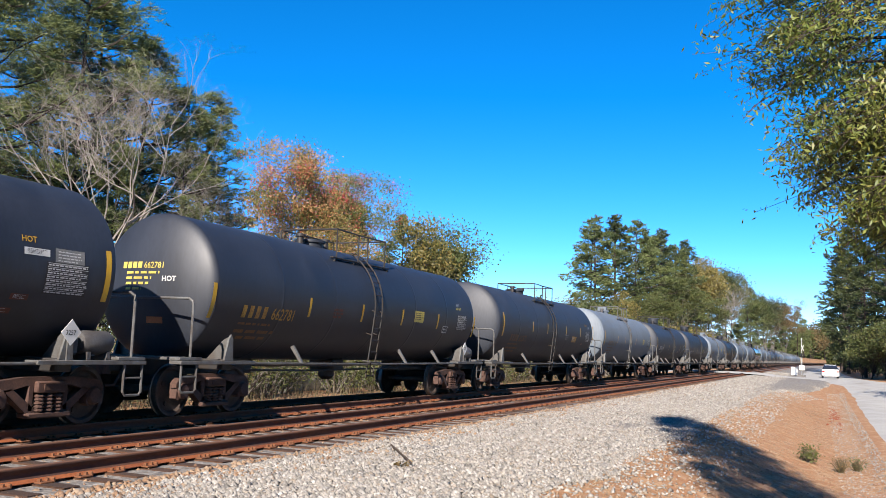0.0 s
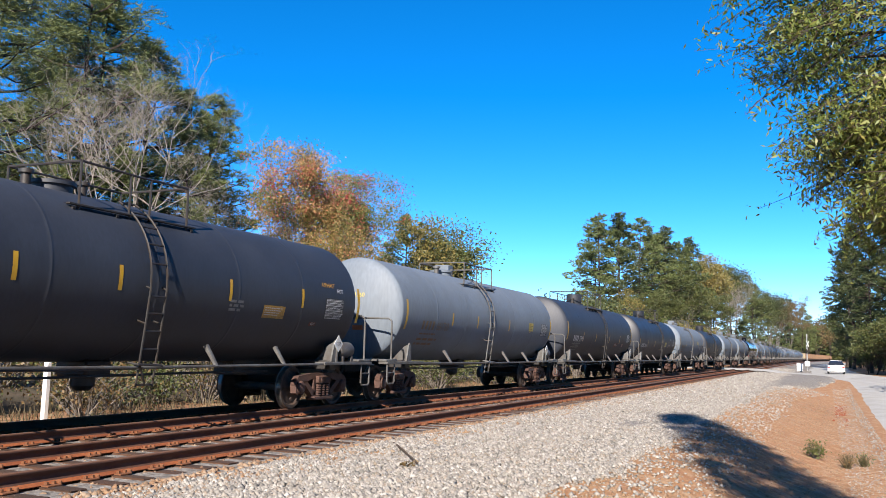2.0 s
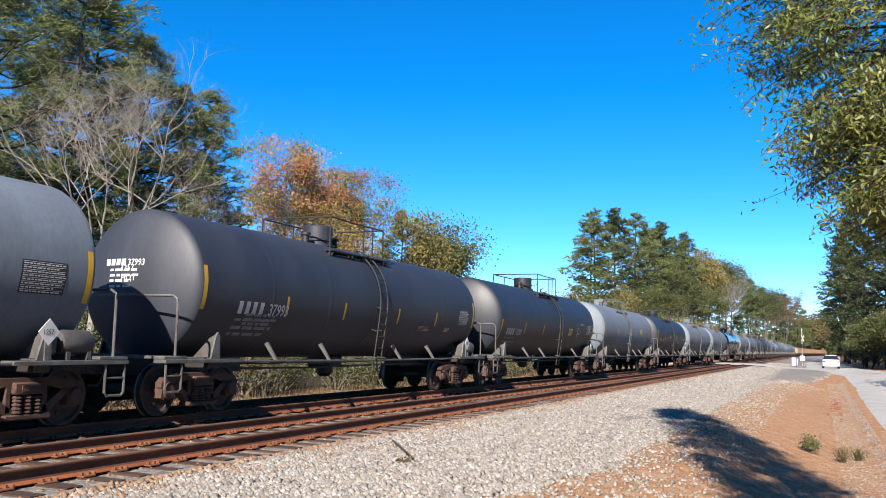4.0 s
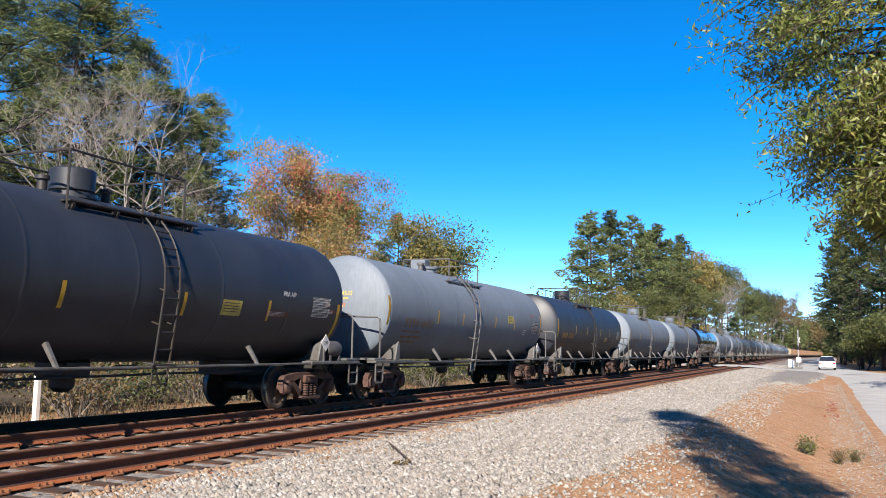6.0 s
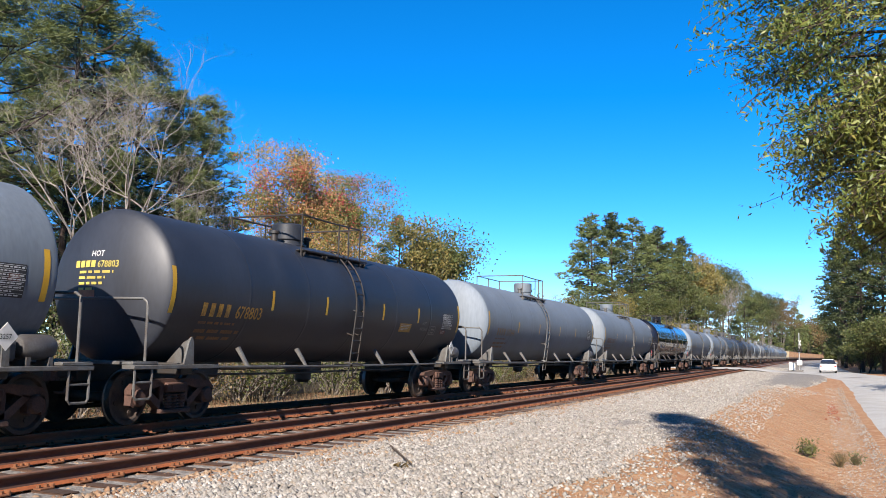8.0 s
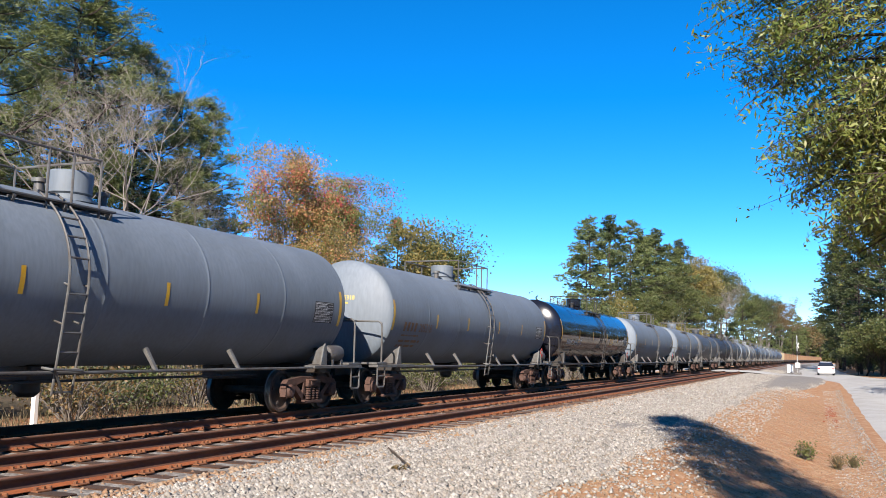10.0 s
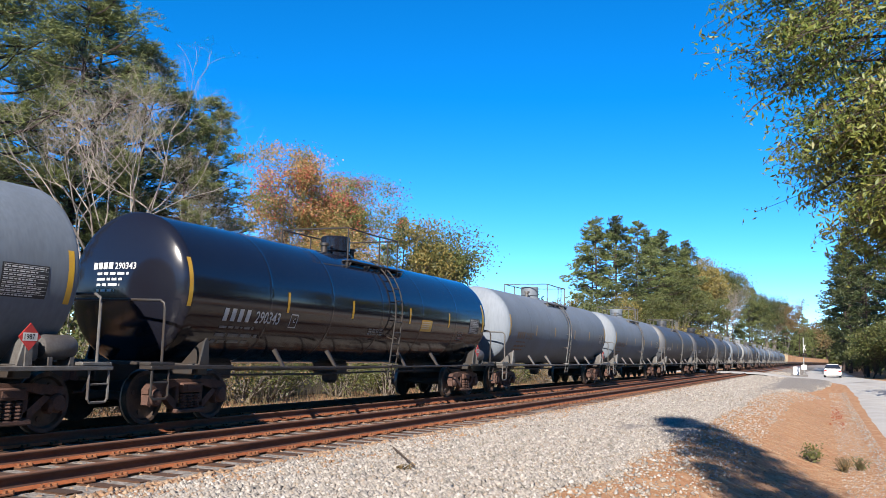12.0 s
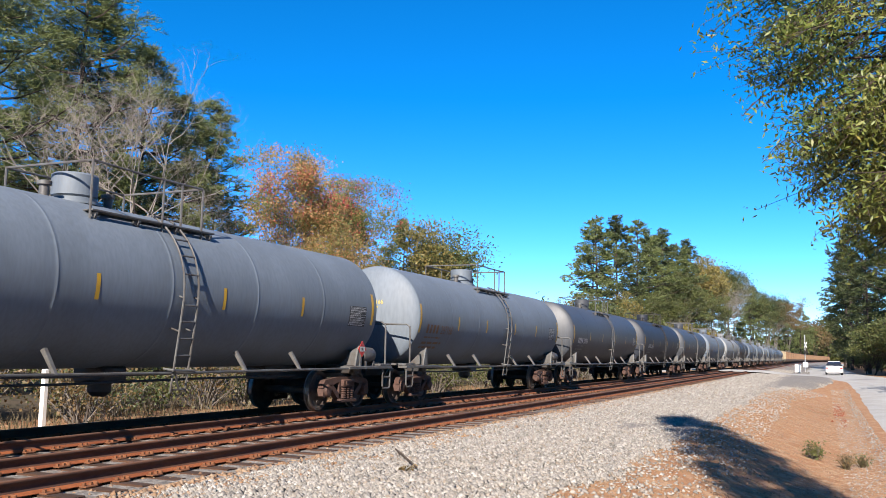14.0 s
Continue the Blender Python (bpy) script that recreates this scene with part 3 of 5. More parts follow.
@cached
def tank_mesh(L, m_name):
    e, w = L / 2 - SET_BACK, L / 2 - TAIL_BACK
    prof = [(-e - d, r) for r, d in DISH] + [(-e + 0.06, RAD)]
    for k in range(1, 6):
        c = -e + (e + w) * k / 6
        prof += [(c - 0.07, RAD), (c - 0.018, RAD), (c - 0.010, RAD + 0.003), (c + 0.010, RAD + 0.003), (c + 0.018, RAD), (c + 0.07, RAD)]
    prof += [(w - 0.06, RAD)] + [(w + d, r) for r, d in reversed(DISH)]
    bm = bmesh.new()
    lathe(bm, prof, 72, 1, (0, 0, AXIS))
    me = mesh_of("tank", bm)
    me.materials.append(bpy.data.materials[m_name])
    return me


def on_side(u, v, lift=0.006):
    """A spot on the tank's near side: along the car, and up from the axis along the skin."""
    a = v / RAD
    return Vector(((RAD + lift) * math.cos(a), u, AXIS + (RAD + lift) * math.sin(a)))


def on_head(L, u, v, lift=0.01):
    """A spot on the head at the leading end."""
    d = float(np.interp(math.hypot(u, v), [a for a, b in DISH], [b for a, b in DISH]))
    return Vector((u, -(L / 2 - SET_BACK) - d - lift, AXIS + v))


def patch(bm, u0, u1, v0, v1, place, nu=2, nv=6):
    g = [[bm.verts.new(place(u0 + (u1 - u0) * i / nu, v0 + (v1 - v0) * j / nv)) for i in range(nu + 1)] for j in range(nv + 1)]
    for j in range(nv):
        for i in range(nu):
            bm.faces.new((g[j][i], g[j][i + 1], g[j + 1][i + 1], g[j + 1][i]))


@cached
def text_shape(words):
    c = bpy.data.curves.new("text", "FONT")
    c.body, c.size, c.resolution_u = words, 1.0, 2
    c.offset = 0.012
    ob = bpy.data.objects.new("text", c)
    scene.collection.objects.link(ob)
    dg = bpy.context.evaluated_depsgraph_get()
    me = bpy.data.meshes.new_from_object(ob.evaluated_get(dg))
    bpy.data.objects.remove(ob)
    return me


def letters(bm, words, u, v, height, place, squeeze=1.0, slant=0.0):
    me = text_shape(words)
    k = height / 0.73
    idx = [bm.verts.new(place(u + (p.co.x + p.co.y * slant) * k * squeeze, v + p.co.y * k)) for p in me.vertices]
    for p in me.polygons:
        try:
            bm.faces.new([idx[i] for i in p.vertices])
        except ValueError:
            pass
    return max((p.co.x for p in me.vertices), default=0) * k * squeeze


def lines(bm, u0, u1, v_top, rows, h, gap, place, seed):
    """Rows of small print as plain bars."""
    r = random.Random(seed)
    for i in range(rows):
        u, v = u0, v_top - i * (h + gap)
        end = u1 - r.uniform(0, 0.35) * (u1 - u0)
        while u < end:
            w = r.uniform(1.5, 5) * h
            patch(bm, u, min(u + w, end), v - h, v, place, 1, 1)
            u += w + h


@cached
def sideframe_mesh(side):
    bm = bmesh.new()
    for sx in (side,):
        x0, x1 = sx * 0.90, sx * 1.04
        prism(bm, [(-1.08, 0.60), (-0.98, 0.70), (-0.45, 0.76), (0.45, 0.76), (0.98, 0.70), (1.08, 0.60), (1.08, 0.52), (0.72, 0.56), (0.4, 0.64), (-0.4, 0.64), (-0.72, 0.56), (-1.08, 0.52)], 0, x0, x1)
        for s in (-1, 1):
            prism(bm, [(s * 0.80, 0.57), (s * 0.66, 0.60), (s * 0.24, 0.30), (s * 0.24, 0.20), (s * 0.36, 0.22)], 0, x0, x1)
            box(bm, x0, x1, s * 0.27, s * 0.37, 0.26, 0.66, 0.015)
            prism(bm, [(s * 0.74, 0.34), (s * 0.76, 0.58), (s * 1.04, 0.58), (s * 1.08, 0.34), (s * 1.0, 0.30), (s * 0.98, 0.44), (s * 0.82, 0.44), (s * 0.80, 0.30)], 0, x0, x1)
            lathe(bm, [(sx * 0.86, 0.15), (sx * 1.05, 0.145), (sx * 1.09, 0.115), (sx * 1.10, 0.05)] if sx > 0 else [(sx * 1.10, 0.05), (sx * 1.09, 0.115), (sx * 1.05, 0.145), (sx * 0.86, 0.15)], 14, 0, (0, s * 0.889, 0.46))
        box(bm, x0 - sx * 0.04, x1 + sx * 0.06, -0.40, 0.40, 0.17, 0.25, 0.02)
        box(bm, x0, x1 + sx * 0.07, -0.27, 0.27, 0.53, 0.70, 0.02)
        box(bm, sx * 1.11, sx * 1.125, -0.16, 0.16, 0.57, 0.66, 0.005)
    return mesh_of("side_frame", bm)


@cached
def spring_mesh(coils):
    bm = bmesh.new()
    prof = [(0.262, 0.05)]
    for k in range(coils):
        z = 0.28 + k * 0.052
        prof += [(z - 0.018, 0.058), (z - 0.009, 0.080), (z + 0.009, 0.080), (z + 0.018, 0.058)]
    lathe(bm, prof + [(0.515, 0.05)], 8, 2)
    return mesh_of("spring", bm)


@cached
def bolster_mesh():
    bm = bmesh.new()
    box(bm, -1.0, 1.0, -0.2, 0.2, 0.42, 0.70, 0.03)
    box(bm, -0.9, 0.9, -0.62, -0.5, 0.36, 0.46, 0.02)
    box(bm, -0.9, 0.9, 0.5, 0.62, 0.36, 0.46, 0.02)
    lathe(bm, [(0.70, 0.2), (0.80, 0.2)], 16, 2)
    return mesh_of("truck_bolster", bm)


@cached
def wheelset_mesh(sides):
    bm = bmesh.new()
    lathe(bm, [(-1.0, 0.075), (-0.5, 0.085), (0.5, 0.085), (1.0, 0.075)], 14)
    me_faces = len(bm.faces)
    for s in (1, -1):
        prof = [(0.66, 0.10), (0.69, 0.15), (0.715, 0.33), (0.675, 0.38), (0.675, 0.455), (0.683, 0.482), (0.705, 0.482), (0.715, 0.458), (0.81, 0.450), (0.815, 0.445), (0.81, 0.39), (0.765, 0.36), (0.77, 0.17), (0.81, 0.12), (0.81, 0.09)]
        lathe(bm, [(s * u, r) for u, r in prof], sides)
    # the marks by which one sees it turn: four bosses on each plate
    for s in (1, -1):
        for k in range(4):
            a = k * math.pi / 2
            lathe(bm, [(s * 0.75, 0.05), (s * 0.785, 0.04)] if s > 0 else [(s * 0.785, 0.04), (s * 0.75, 0.05)], 8, 0, (0, 0.26 * math.cos(a), 0.26 * math.sin(a)))
    me = mesh_of("wheelset", bm)
    me.materials.append(WHEEL), me.materials.append(TREAD)
    for p in me.polygons:
        c = p.center
        r = math.hypot(c.y, c.z)
        if r > 0.447 and 0.70 < abs(c.x) < 0.82:
            p.material_index = 1
    return me


WHEELSETS = []


def truck(car, y, turning):
    t = link("truck", bolster_mesh(), RUST, car, "rusty cast-steel freight truck", at=pose(0, y, 0))
    for side in (-1, 1):
        link("side_frame", sideframe_mesh(side), RUST, t)
        for dy in (-0.17, 0.0, 0.17):
            link("spring", spring_mesh(5 if turning else 0), RUST, t, at=pose(side * 1.03, dy, 0))
    for dy in (-0.889, 0.889):
        w = link("wheelset", wheelset_mesh(32 if turning else 14), None, t, "dark steel wheels with worn treads", at=pose(0, dy, 0.457))
        if turning:
            WHEELSETS.append((w, dy))


@cached
def frame_mesh(L):
    bm = bmesh.new()
    h = L / 2
    for s in (-1, 1):
        box(bm, -0.26, 0.26, s * (h - 4.2), s * (h - 0.45), 0.72, 1.06, 0.015)
        box(bm, -0.16, 0.16, s * (h - 0.45), s * (h - 0.12), 0.78, 0.98, 0.03)
        box(bm, -1.3, 1.3, s * (h - TRUCK) - 0.15, s * (h - TRUCK) + 0.15, 0.84, 1.04, 0.02)
        lathe(bm, [(0.72, 0.2), (0.84, 0.22)], 14, 2, (0, s * (h - TRUCK), 0))
    box(bm, -0.35, 0.35, -0.3, 0.3, 0.75, 1.05, 0.05)
    lathe(bm, [(0.52, 0.12), (0.60, 0.2), (0.78, 0.2)], 14, 2, (0, 0, 0))
    for dx, z in ((0.9, 0.93), (0.55, 0.80), (-0.8, 0.86)):
        tube(bm, [(dx, -h + 3.4, z), (dx, -1.5, z - 0.03), (dx, 2.0, z), (dx, h - 3.4, z)], 0.022, 6)
    for k in range(8):
        y = -h + 3.6 + (L - 7.2) * k / 7
        box(bm, 0.52, 1.41, y - 0.015, y + 0.015, 0.93, 0.97)
    return mesh_of("underframe", bm)


@cached
def coupler_mesh():
    bm = bmesh.new()
    box(bm, -0.07, 0.07, -0.2, 0.5, 0.80, 0.94, 0.02)
    prism(bm, [(-0.16, -0.12), (-0.13, -0.36), (0.0, -0.30), (0.05, -0.16), (0.12, -0.30), (0.17, -0.24), (0.14, -0.1)], 2, 0.74, 1.0)
    tube(bm, [(0.2, 0.1, 0.8), (0.24, -0.1, 0.55), (0.2, -0.28, 0.55)], 0.025, 6)
    return mesh_of("coupler", bm)


@cached
def saddle_mesh(sx):
    bm = bmesh.new()
    prism(bm, [(-0.15, 1.02), (0.11, 1.02), (0.09, 1.42), (0.03, 1.50), (-0.03, 1.42)], 0, sx * 1.30, sx * 1.34)
    prism(bm, [(sx * 0.8, 1.02), (sx * 1.30, 1.02), (sx * 1.30, 1.46), (sx * 1.18, 1.40)], 1, 0.0, 0.03)
    return mesh_of("saddle", bm)


@cached
def deck_mesh():
    """One end's walkway, its sill steps included; the end is towards -y."""
    bm = bmesh.new()
    box(bm, -1.45, 1.45, 0.42, 1.02, 1.02, 1.07, 0.008)
    box(bm, 1.22, 1.48, 0.42, 2.6, 0.95, 1.015, 0.008)
    box(bm, -1.48, -1.22, 0.42, 2.6, 0.95, 1.015, 0.008)
    for k in range(9):
        box(bm, -1.4 + k * 0.35, -1.36 + k * 0.35, 0.43, 1.01, 1.072, 1.078)
    for sx in (-1, 1):
        x = sx * 1.44
        tube(bm, [(x, 0.48, 1.0), (x, 0.48, 0.52), (x, 0.53, 0.47), (x, 0.83, 0.47), (x, 0.88, 0.52), (x, 0.88, 1.0)], 0.022, 6)
        tube(bm, [(x, 0.48, 0.74), (x, 0.88, 0.74)], 0.018, 6)
    return mesh_of("end_deck", bm)


@cached
def end_rail_mesh():
    bm = bmesh.new()
    pts = [(1.42, 0.72, 1.0), (1.42, 0.72, 1.96), (1.40, 0.72, 2.05), (1.32, 0.72, 2.10), (0.5, 0.70, 2.11), (-0.5, 0.70, 2.11), (-1.32, 0.72, 2.10), (-1.40, 0.72, 2.05), (-1.42, 0.72, 1.96), (-1.42, 0.72, 1.0)]
    tube(bm, pts, 0.024, 8)
    return mesh_of("end_handrail", bm)


@cached
def side_bar_mesh(L):
    bm = bmesh.new()
    h = L / 2
    tube(bm, [(1.43, -h + 2.6, 0.97), (1.43, 0, 0.95), (1.43, h - 2.6, 0.97)], 0.024, 8)
    return mesh_of("side_bar", bm)


@cached
def brace_mesh():
    bm = bmesh.new()
    prism(bm, [(1.40, 0.96), (1.46, 0.96), (1.21, 1.34), (1.14, 1.30)], 1, -0.03, 0.03)
    return mesh_of("side_brace", bm)


@cached
def ladder_mesh():
    """Hugs the shell from the top walkway to the axis, then leans in under the tank."""
    bm = bmesh.new()
    off = RAD + 0.085
    low = [(1.27, 0.62), (1.32, 1.02), (1.40, 1.65), (off, 2.22)]
    arc = [(off * math.cos(a), AXIS + off * math.sin(a)) for a in [0.06 + 0.115 * i for i in range(10)]]
    for dy in (-0.19, 0.19):
        tube(bm, [(x, dy, z) for x, z in low + arc], 0.02, 6)
        tube(bm, [(off, dy, 2.22), (RAD - 0.03, dy, 2.26)], 0.016, 6)
        tube(bm, [(1.40, dy, 1.65), (1.17, dy, 1.72)], 0.016, 6)
        tube(bm, [(1.30, dy, 0.98), (1.44, dy, 0.96)], 0.018, 6)
    for x, z in [(1.275, 0.66), (1.31, 0.95), (1.345, 1.24), (1.385, 1.53), (1.425, 1.82), (1.455, 2.10)] + arc[1::2]:
        tube(bm, [(x, -0.19, z), (x, 0.19, z)], 0.017, 6)
    return mesh_of("ladder", bm)


@cached
def sill_step_mesh():
    """The bent bar step at the ladder's foot."""
    bm = bmesh.new()
    tube(bm, [(1.30, 0.16, 1.0), (1.48, 0.16, 0.98), (1.50, -0.42, 1.0), (1.30, -0.42, 1.02)], 0.02, 6)
    tube(bm, [(1.48, -0.36, 1.0), (1.36, -0.08, 0.66)], 0.018, 6)
    return mesh_of("sill_step", bm)


WALKS = ((-1.9, 1.15, 3.50), (-1.55, 1.4, 3.42))    # top walkway: from, to, height


@cached
def plank_mesh(kind):
    bm = bmesh.new()
    a, b, z = WALKS[kind]
    box(bm, -0.042, 0.042, a, b, z, z + 0.028, 0.004)
    return mesh_of("walkway_plank", bm)


@cached
def bearer_mesh(kind):
    bm = bmesh.new()
    z = WALKS[kind][2]
    prism(bm, [(0.40, z - 0.02), (1.0, z - 0.02), (1.0, z - 0.06), (0.9, z - 0.2), (0.4, z - 0.1)], 1, -0.025, 0.025)
    return mesh_of("walkway_bearer", bm)


def top_walkway(car, at, kind, material):
    for k in range(5):
        link("walkway_plank", coloured(plank_mesh, material, kind), material, car, at=pose(0.50 + 0.115 * k, at, 0))
    a, b, z = WALKS[kind]
    for k in range(4):
        link("walkway_bearer", coloured(bearer_mesh, material, kind), material, car, at=pose(0, at + a + 0.1 + (b - a - 0.2) * k / 3, 0))


LOOPS = ((-1.9, 0.82, 4.31, -0.95, 0.95), (-1.32, 1.2, 4.13, -0.62, 0.95))    # from, to, height, far side, near side


@cached
def rail_post_mesh(kind, far_side):
    bm = bmesh.new()
    a, b, top, far, near = LOOPS[kind]
    tube(bm, [(0, 0, AXIS + math.sqrt(RAD ** 2 - (far if far_side else near) ** 2) - 0.03), (0, 0, top)], 0.021, 6)
    return mesh_of("railing_post", bm)


def railing_posts(car, at, kind, material):
    a, b, top, far, near = LOOPS[kind]
    for x, y in ((near, a), (near, b), (far, a), (far, b), (near, -0.24), (near, 0.24), (far, (a + b) / 2)):
        link("railing_post", coloured(rail_post_mesh, material, kind, x < 0), material, car, at=pose(x, at + y, 0))


@cached
def top_rail_mesh(kind):
    """A square loop of pipe round the manway."""
    bm = bmesh.new()
    a, b, top, far, near = LOOPS[kind]
    tube(bm, [(near, a, top), (near, a + 1.2, top - 0.02), (near, b, top), (far, b, top), (far, a, top), (near, a, top)], 0.021, 6)
    return mesh_of("top_railing", bm)


@cached
def dome_mesh(kind):
    bm = bmesh.new()
    z = AXIS + RAD - 0.05
    if kind == 0:
        lathe(bm, [(z, 0.44), (z + 0.05, 0.44), (z + 0.06, 0.37), (z + 0.11, 0.37), (z + 0.12, 0.33), (z + 0.15, 0.37), (z + 0.49, 0.375), (z + 0.52, 0.35), (z + 0.53, 0.1)], 32, 2)
    else:
        lathe(bm, [(z, 0.33), (z + 0.12, 0.33), (z + 0.13, 0.38), (z + 0.19, 0.38), (z + 0.22, 0.2)], 24, 2)
    return mesh_of("manway", bm)


@cached
def valve_mesh():
    bm = bmesh.new()
    z = AXIS + RAD - 0.03
    tube(bm, [(0, 0, z), (0, 0, z + 0.2)], 0.08, 10)
    lathe(bm, [(z + 0.2, 0.12), (z + 0.26, 0.12), (z + 0.28, 0.04)], 12, 2)
    return mesh_of("valve", bm)


@cached
def brake_gear_mesh():
    bm = bmesh.new()
    lathe(bm, [(0.0, 0.05), (0.02, 0.15), (0.09, 0.185), (0.55, 0.185), (0.62, 0.15), (0.64, 0.05)], 22, 1, (1.15, 0.12, 1.28))
    box(bm, 0.95, 1.25, -0.12, 0.08, 1.08, 1.40, 0.04)
    box(bm, 1.05, 1.3, 0.2, 0.27, 1.0, 1.14)
    box(bm, 1.05, 1.3, 0.6, 0.67, 1.0, 1.14)
    return mesh_of("brake_reservoir", bm)


def placard(car, y, words, material, z=1.42):
    bm = bmesh.new()
    prism(bm, [(0, -0.19), (0.19, 0), (0, 0.19), (-0.19, 0)], 0, 0, 0.012)
    p = part("placard", bm, material, car, "diamond hazard placard", at=pose(1.47, y, z), smooth=False)
    bm = bmesh.new()
    if material is RED:
        patch(bm, -0.125, 0.125, -0.055, 0.055, lambda u, v: Vector((0.015, u, v)), 1, 1)
        part("placard_field", bm, WHITE, p)
        bm = bmesh.new()
    letters(bm, words, -0.115, -0.035, 0.075, lambda u, v: Vector((0.018, u, v)), 0.95)
    part("placard_number", bm, INK, p)
    bm = bmesh.new()
    box(bm, -0.04, -0.015, -0.03, 0.03, -0.42, 0.12)
    part("placard_holder", bm, PIPE, p)


def tank_car(name_label, L, paint, number="", letter=None, kind=0, ladder_at=0.9, extra=(), end_words=(), panel=WHITE, place_card=None, gear=True, strips=None, band=(-0.14, 0.2), tall=(-0.08, 0.40), text_u=-5.6, text_v=-0.49, turning=False, pale_pipe=True, dome_du=-1.0, braces=(-4.3, -2.2, 1.45, 3.6), box_du=None):
    """One tank car: origin on the rails, at its middle; the leading end towards -y, the near side towards +x."""
    car = thing("tank_car", name_label, "tank car", group="tank cars of the freight train")
    h = L / 2
    link("tank", tank_mesh(L, paint.name), None, car)
    fit = PIPE if pale_pipe else STEEL
    link("underframe", frame_mesh(L), STEEL, car)
    for s in (-1, 1):
        turn = 0 if s < 0 else 180
        link("coupler", coupler_mesh(), RUST, car, at=pose(0, s * (h - 0.32), 0, 0, 0, turn))
        link("end_deck", coloured(deck_mesh, fit), fit, car, at=pose(0, s * h, 0, 0, 0, turn))
        link("end_handrail", coloured(end_rail_mesh, fit), fit, car, at=pose(0, s * h, 0, 0, 0, turn))
        for side in (-1, 1):
            link("saddle", coloured(saddle_mesh, fit, side), fit, car, at=pose(0, s * (h - TRUCK), 0))
        truck(car, s * (h - TRUCK), turning)
    link("side_bar", coloured(side_bar_mesh, fit, L), fit, car)
    for y in braces:
        link("side_brace", coloured(brace_mesh, fit), fit, car, at=pose(0, y, 0))
    top = STEEL if paint in (BLACK, BLACK2, SHINY) else PIPE
    link("ladder", coloured(ladder_mesh, top), top, car, at=pose(0, ladder_at, 0))
    link("sill_step", coloured(sill_step_mesh, top), top, car, at=pose(0, ladder_at, 0))
    top_walkway(car, ladder_at, kind, top)
    railing_posts(car, ladder_at, kind, top)
    link("top_railing", coloured(top_rail_mesh, top, kind), top, car, at=pose(0, ladder_at, 0))
    link("manway", coloured(dome_mesh, paint, kind), paint, car, at=pose(0, ladder_at + dome_du, 0))
    for dy in (-0.6, 0.55):
        link("valve", coloured(valve_mesh, top), top, car, at=pose(0.1, ladder_at + dome_du + dy * (1 if kind else 1.2), 0))
    if box_du is not None:
        bm = bmesh.new()
        box(bm, -0.25, 0.25, -0.2, 0.2, AXIS + RAD - 0.04, AXIS + RAD + 0.36, 0.02)
        part("fittings_box", bm, paint, car, at=pose(-0.1, ladder_at + box_du, 0))
    if gear:
        link("brake_reservoir", coloured(brake_gear_mesh, GEAR), GEAR, car, at=pose(0, h - 1.72, 0))
    # reflective strips: tall ones by the heads
    for k, u in enumerate(strips or (-h + 1.5, -0.477 * h, -0.177 * h, 0.177 * h, 0.482 * h, h - 1.3)):
        (mid, half), w = ((tall, 0.11), (band, 0.085))[0 < k < 5]
        lo, hi = mid - half, mid + half
        bm = bmesh.new()
        patch(bm, u - w / 2, u + w / 2, lo, hi, on_side)
        part("reflector_strip", bm, YELLOW, car, "yellow reflective strip")
    # data panel at the trailing end
    u = h - 2.50
    bm = bmesh.new()
    patch(bm, u, u + 0.80, -0.43, 0.04, partial(on_side, lift=0.005), 2, 6)
    dp = part("data_panel", bm, INK, car, "black panel of small white print")
    bm = bmesh.new()
    for k in range(8):
        v = 0.02 - k * 0.056
        patch(bm, u + 0.02, u + 0.78, v - 0.006, v, partial(on_side, lift=0.008), 1, 1)
        lines(bm, u + 0.03, u + 0.80, v - 0.020, 1, 0.018, 0, partial(on_side, lift=0.008), k + int(L * 10))
    part("panel_print", bm, panel, dp)
    # number with the owner's mark as plain blocks
    if number:
        bm = bmesh.new()
        u = text_u
        for k in range(4):
            patch(bm, u + k * 0.23, u + k * 0.23 + 0.13, text_v, text_v + 0.25, on_side, 1, 3)
        part("owner_mark", bm, letter or OCHRE, car, "stencilled owner's mark")
        bm = bmesh.new()
        letters(bm, number, u + 1.0, text_v, 0.25, on_side, 0.85)
        part("car_number", bm, letter or OCHRE, car, "stencilled car number")
        bm = bmesh.new()
        lines(bm, u, u + 1.5, text_v - 0.10, 1, 0.05, 0, on_side, len(number))
        lines(bm, u, u + 1.7, text_v - 0.26, 2, 0.075, 0.08, on_side, 5)
        tagged(part("fine_stencil", bm, RUSTY_LET if (letter or OCHRE) in (OCHRE, RUSTY_LET, FADED) else DULL, car), kind="stuff")
        bm = bmesh.new()
        for k in range(4):
            patch(bm, -0.62 + k * 0.13, -0.52 + k * 0.13, 0.30, 0.42, partial(on_head, L), 1, 1)
        letters(bm, number, -0.08, 0.30, 0.12, partial(on_head, L), 0.95)
        for k in range(4):
            lines(bm, -0.5, 0.3 - 0.08 * k, 0.24 - k * 0.10, 1, 0.045, 0, partial(on_head, L), k + len(name_label))
        part("end_stencils", bm, {RUSTY_LET: LABEL, FADED: LABEL}.get(letter, letter or LABEL), car)
    for words, u, v, hh, m in end_words:
        bm = bmesh.new()
        letters(bm, words, u, v, hh, partial(on_head, L), 1.0)
        part("end_word", bm, m, car)
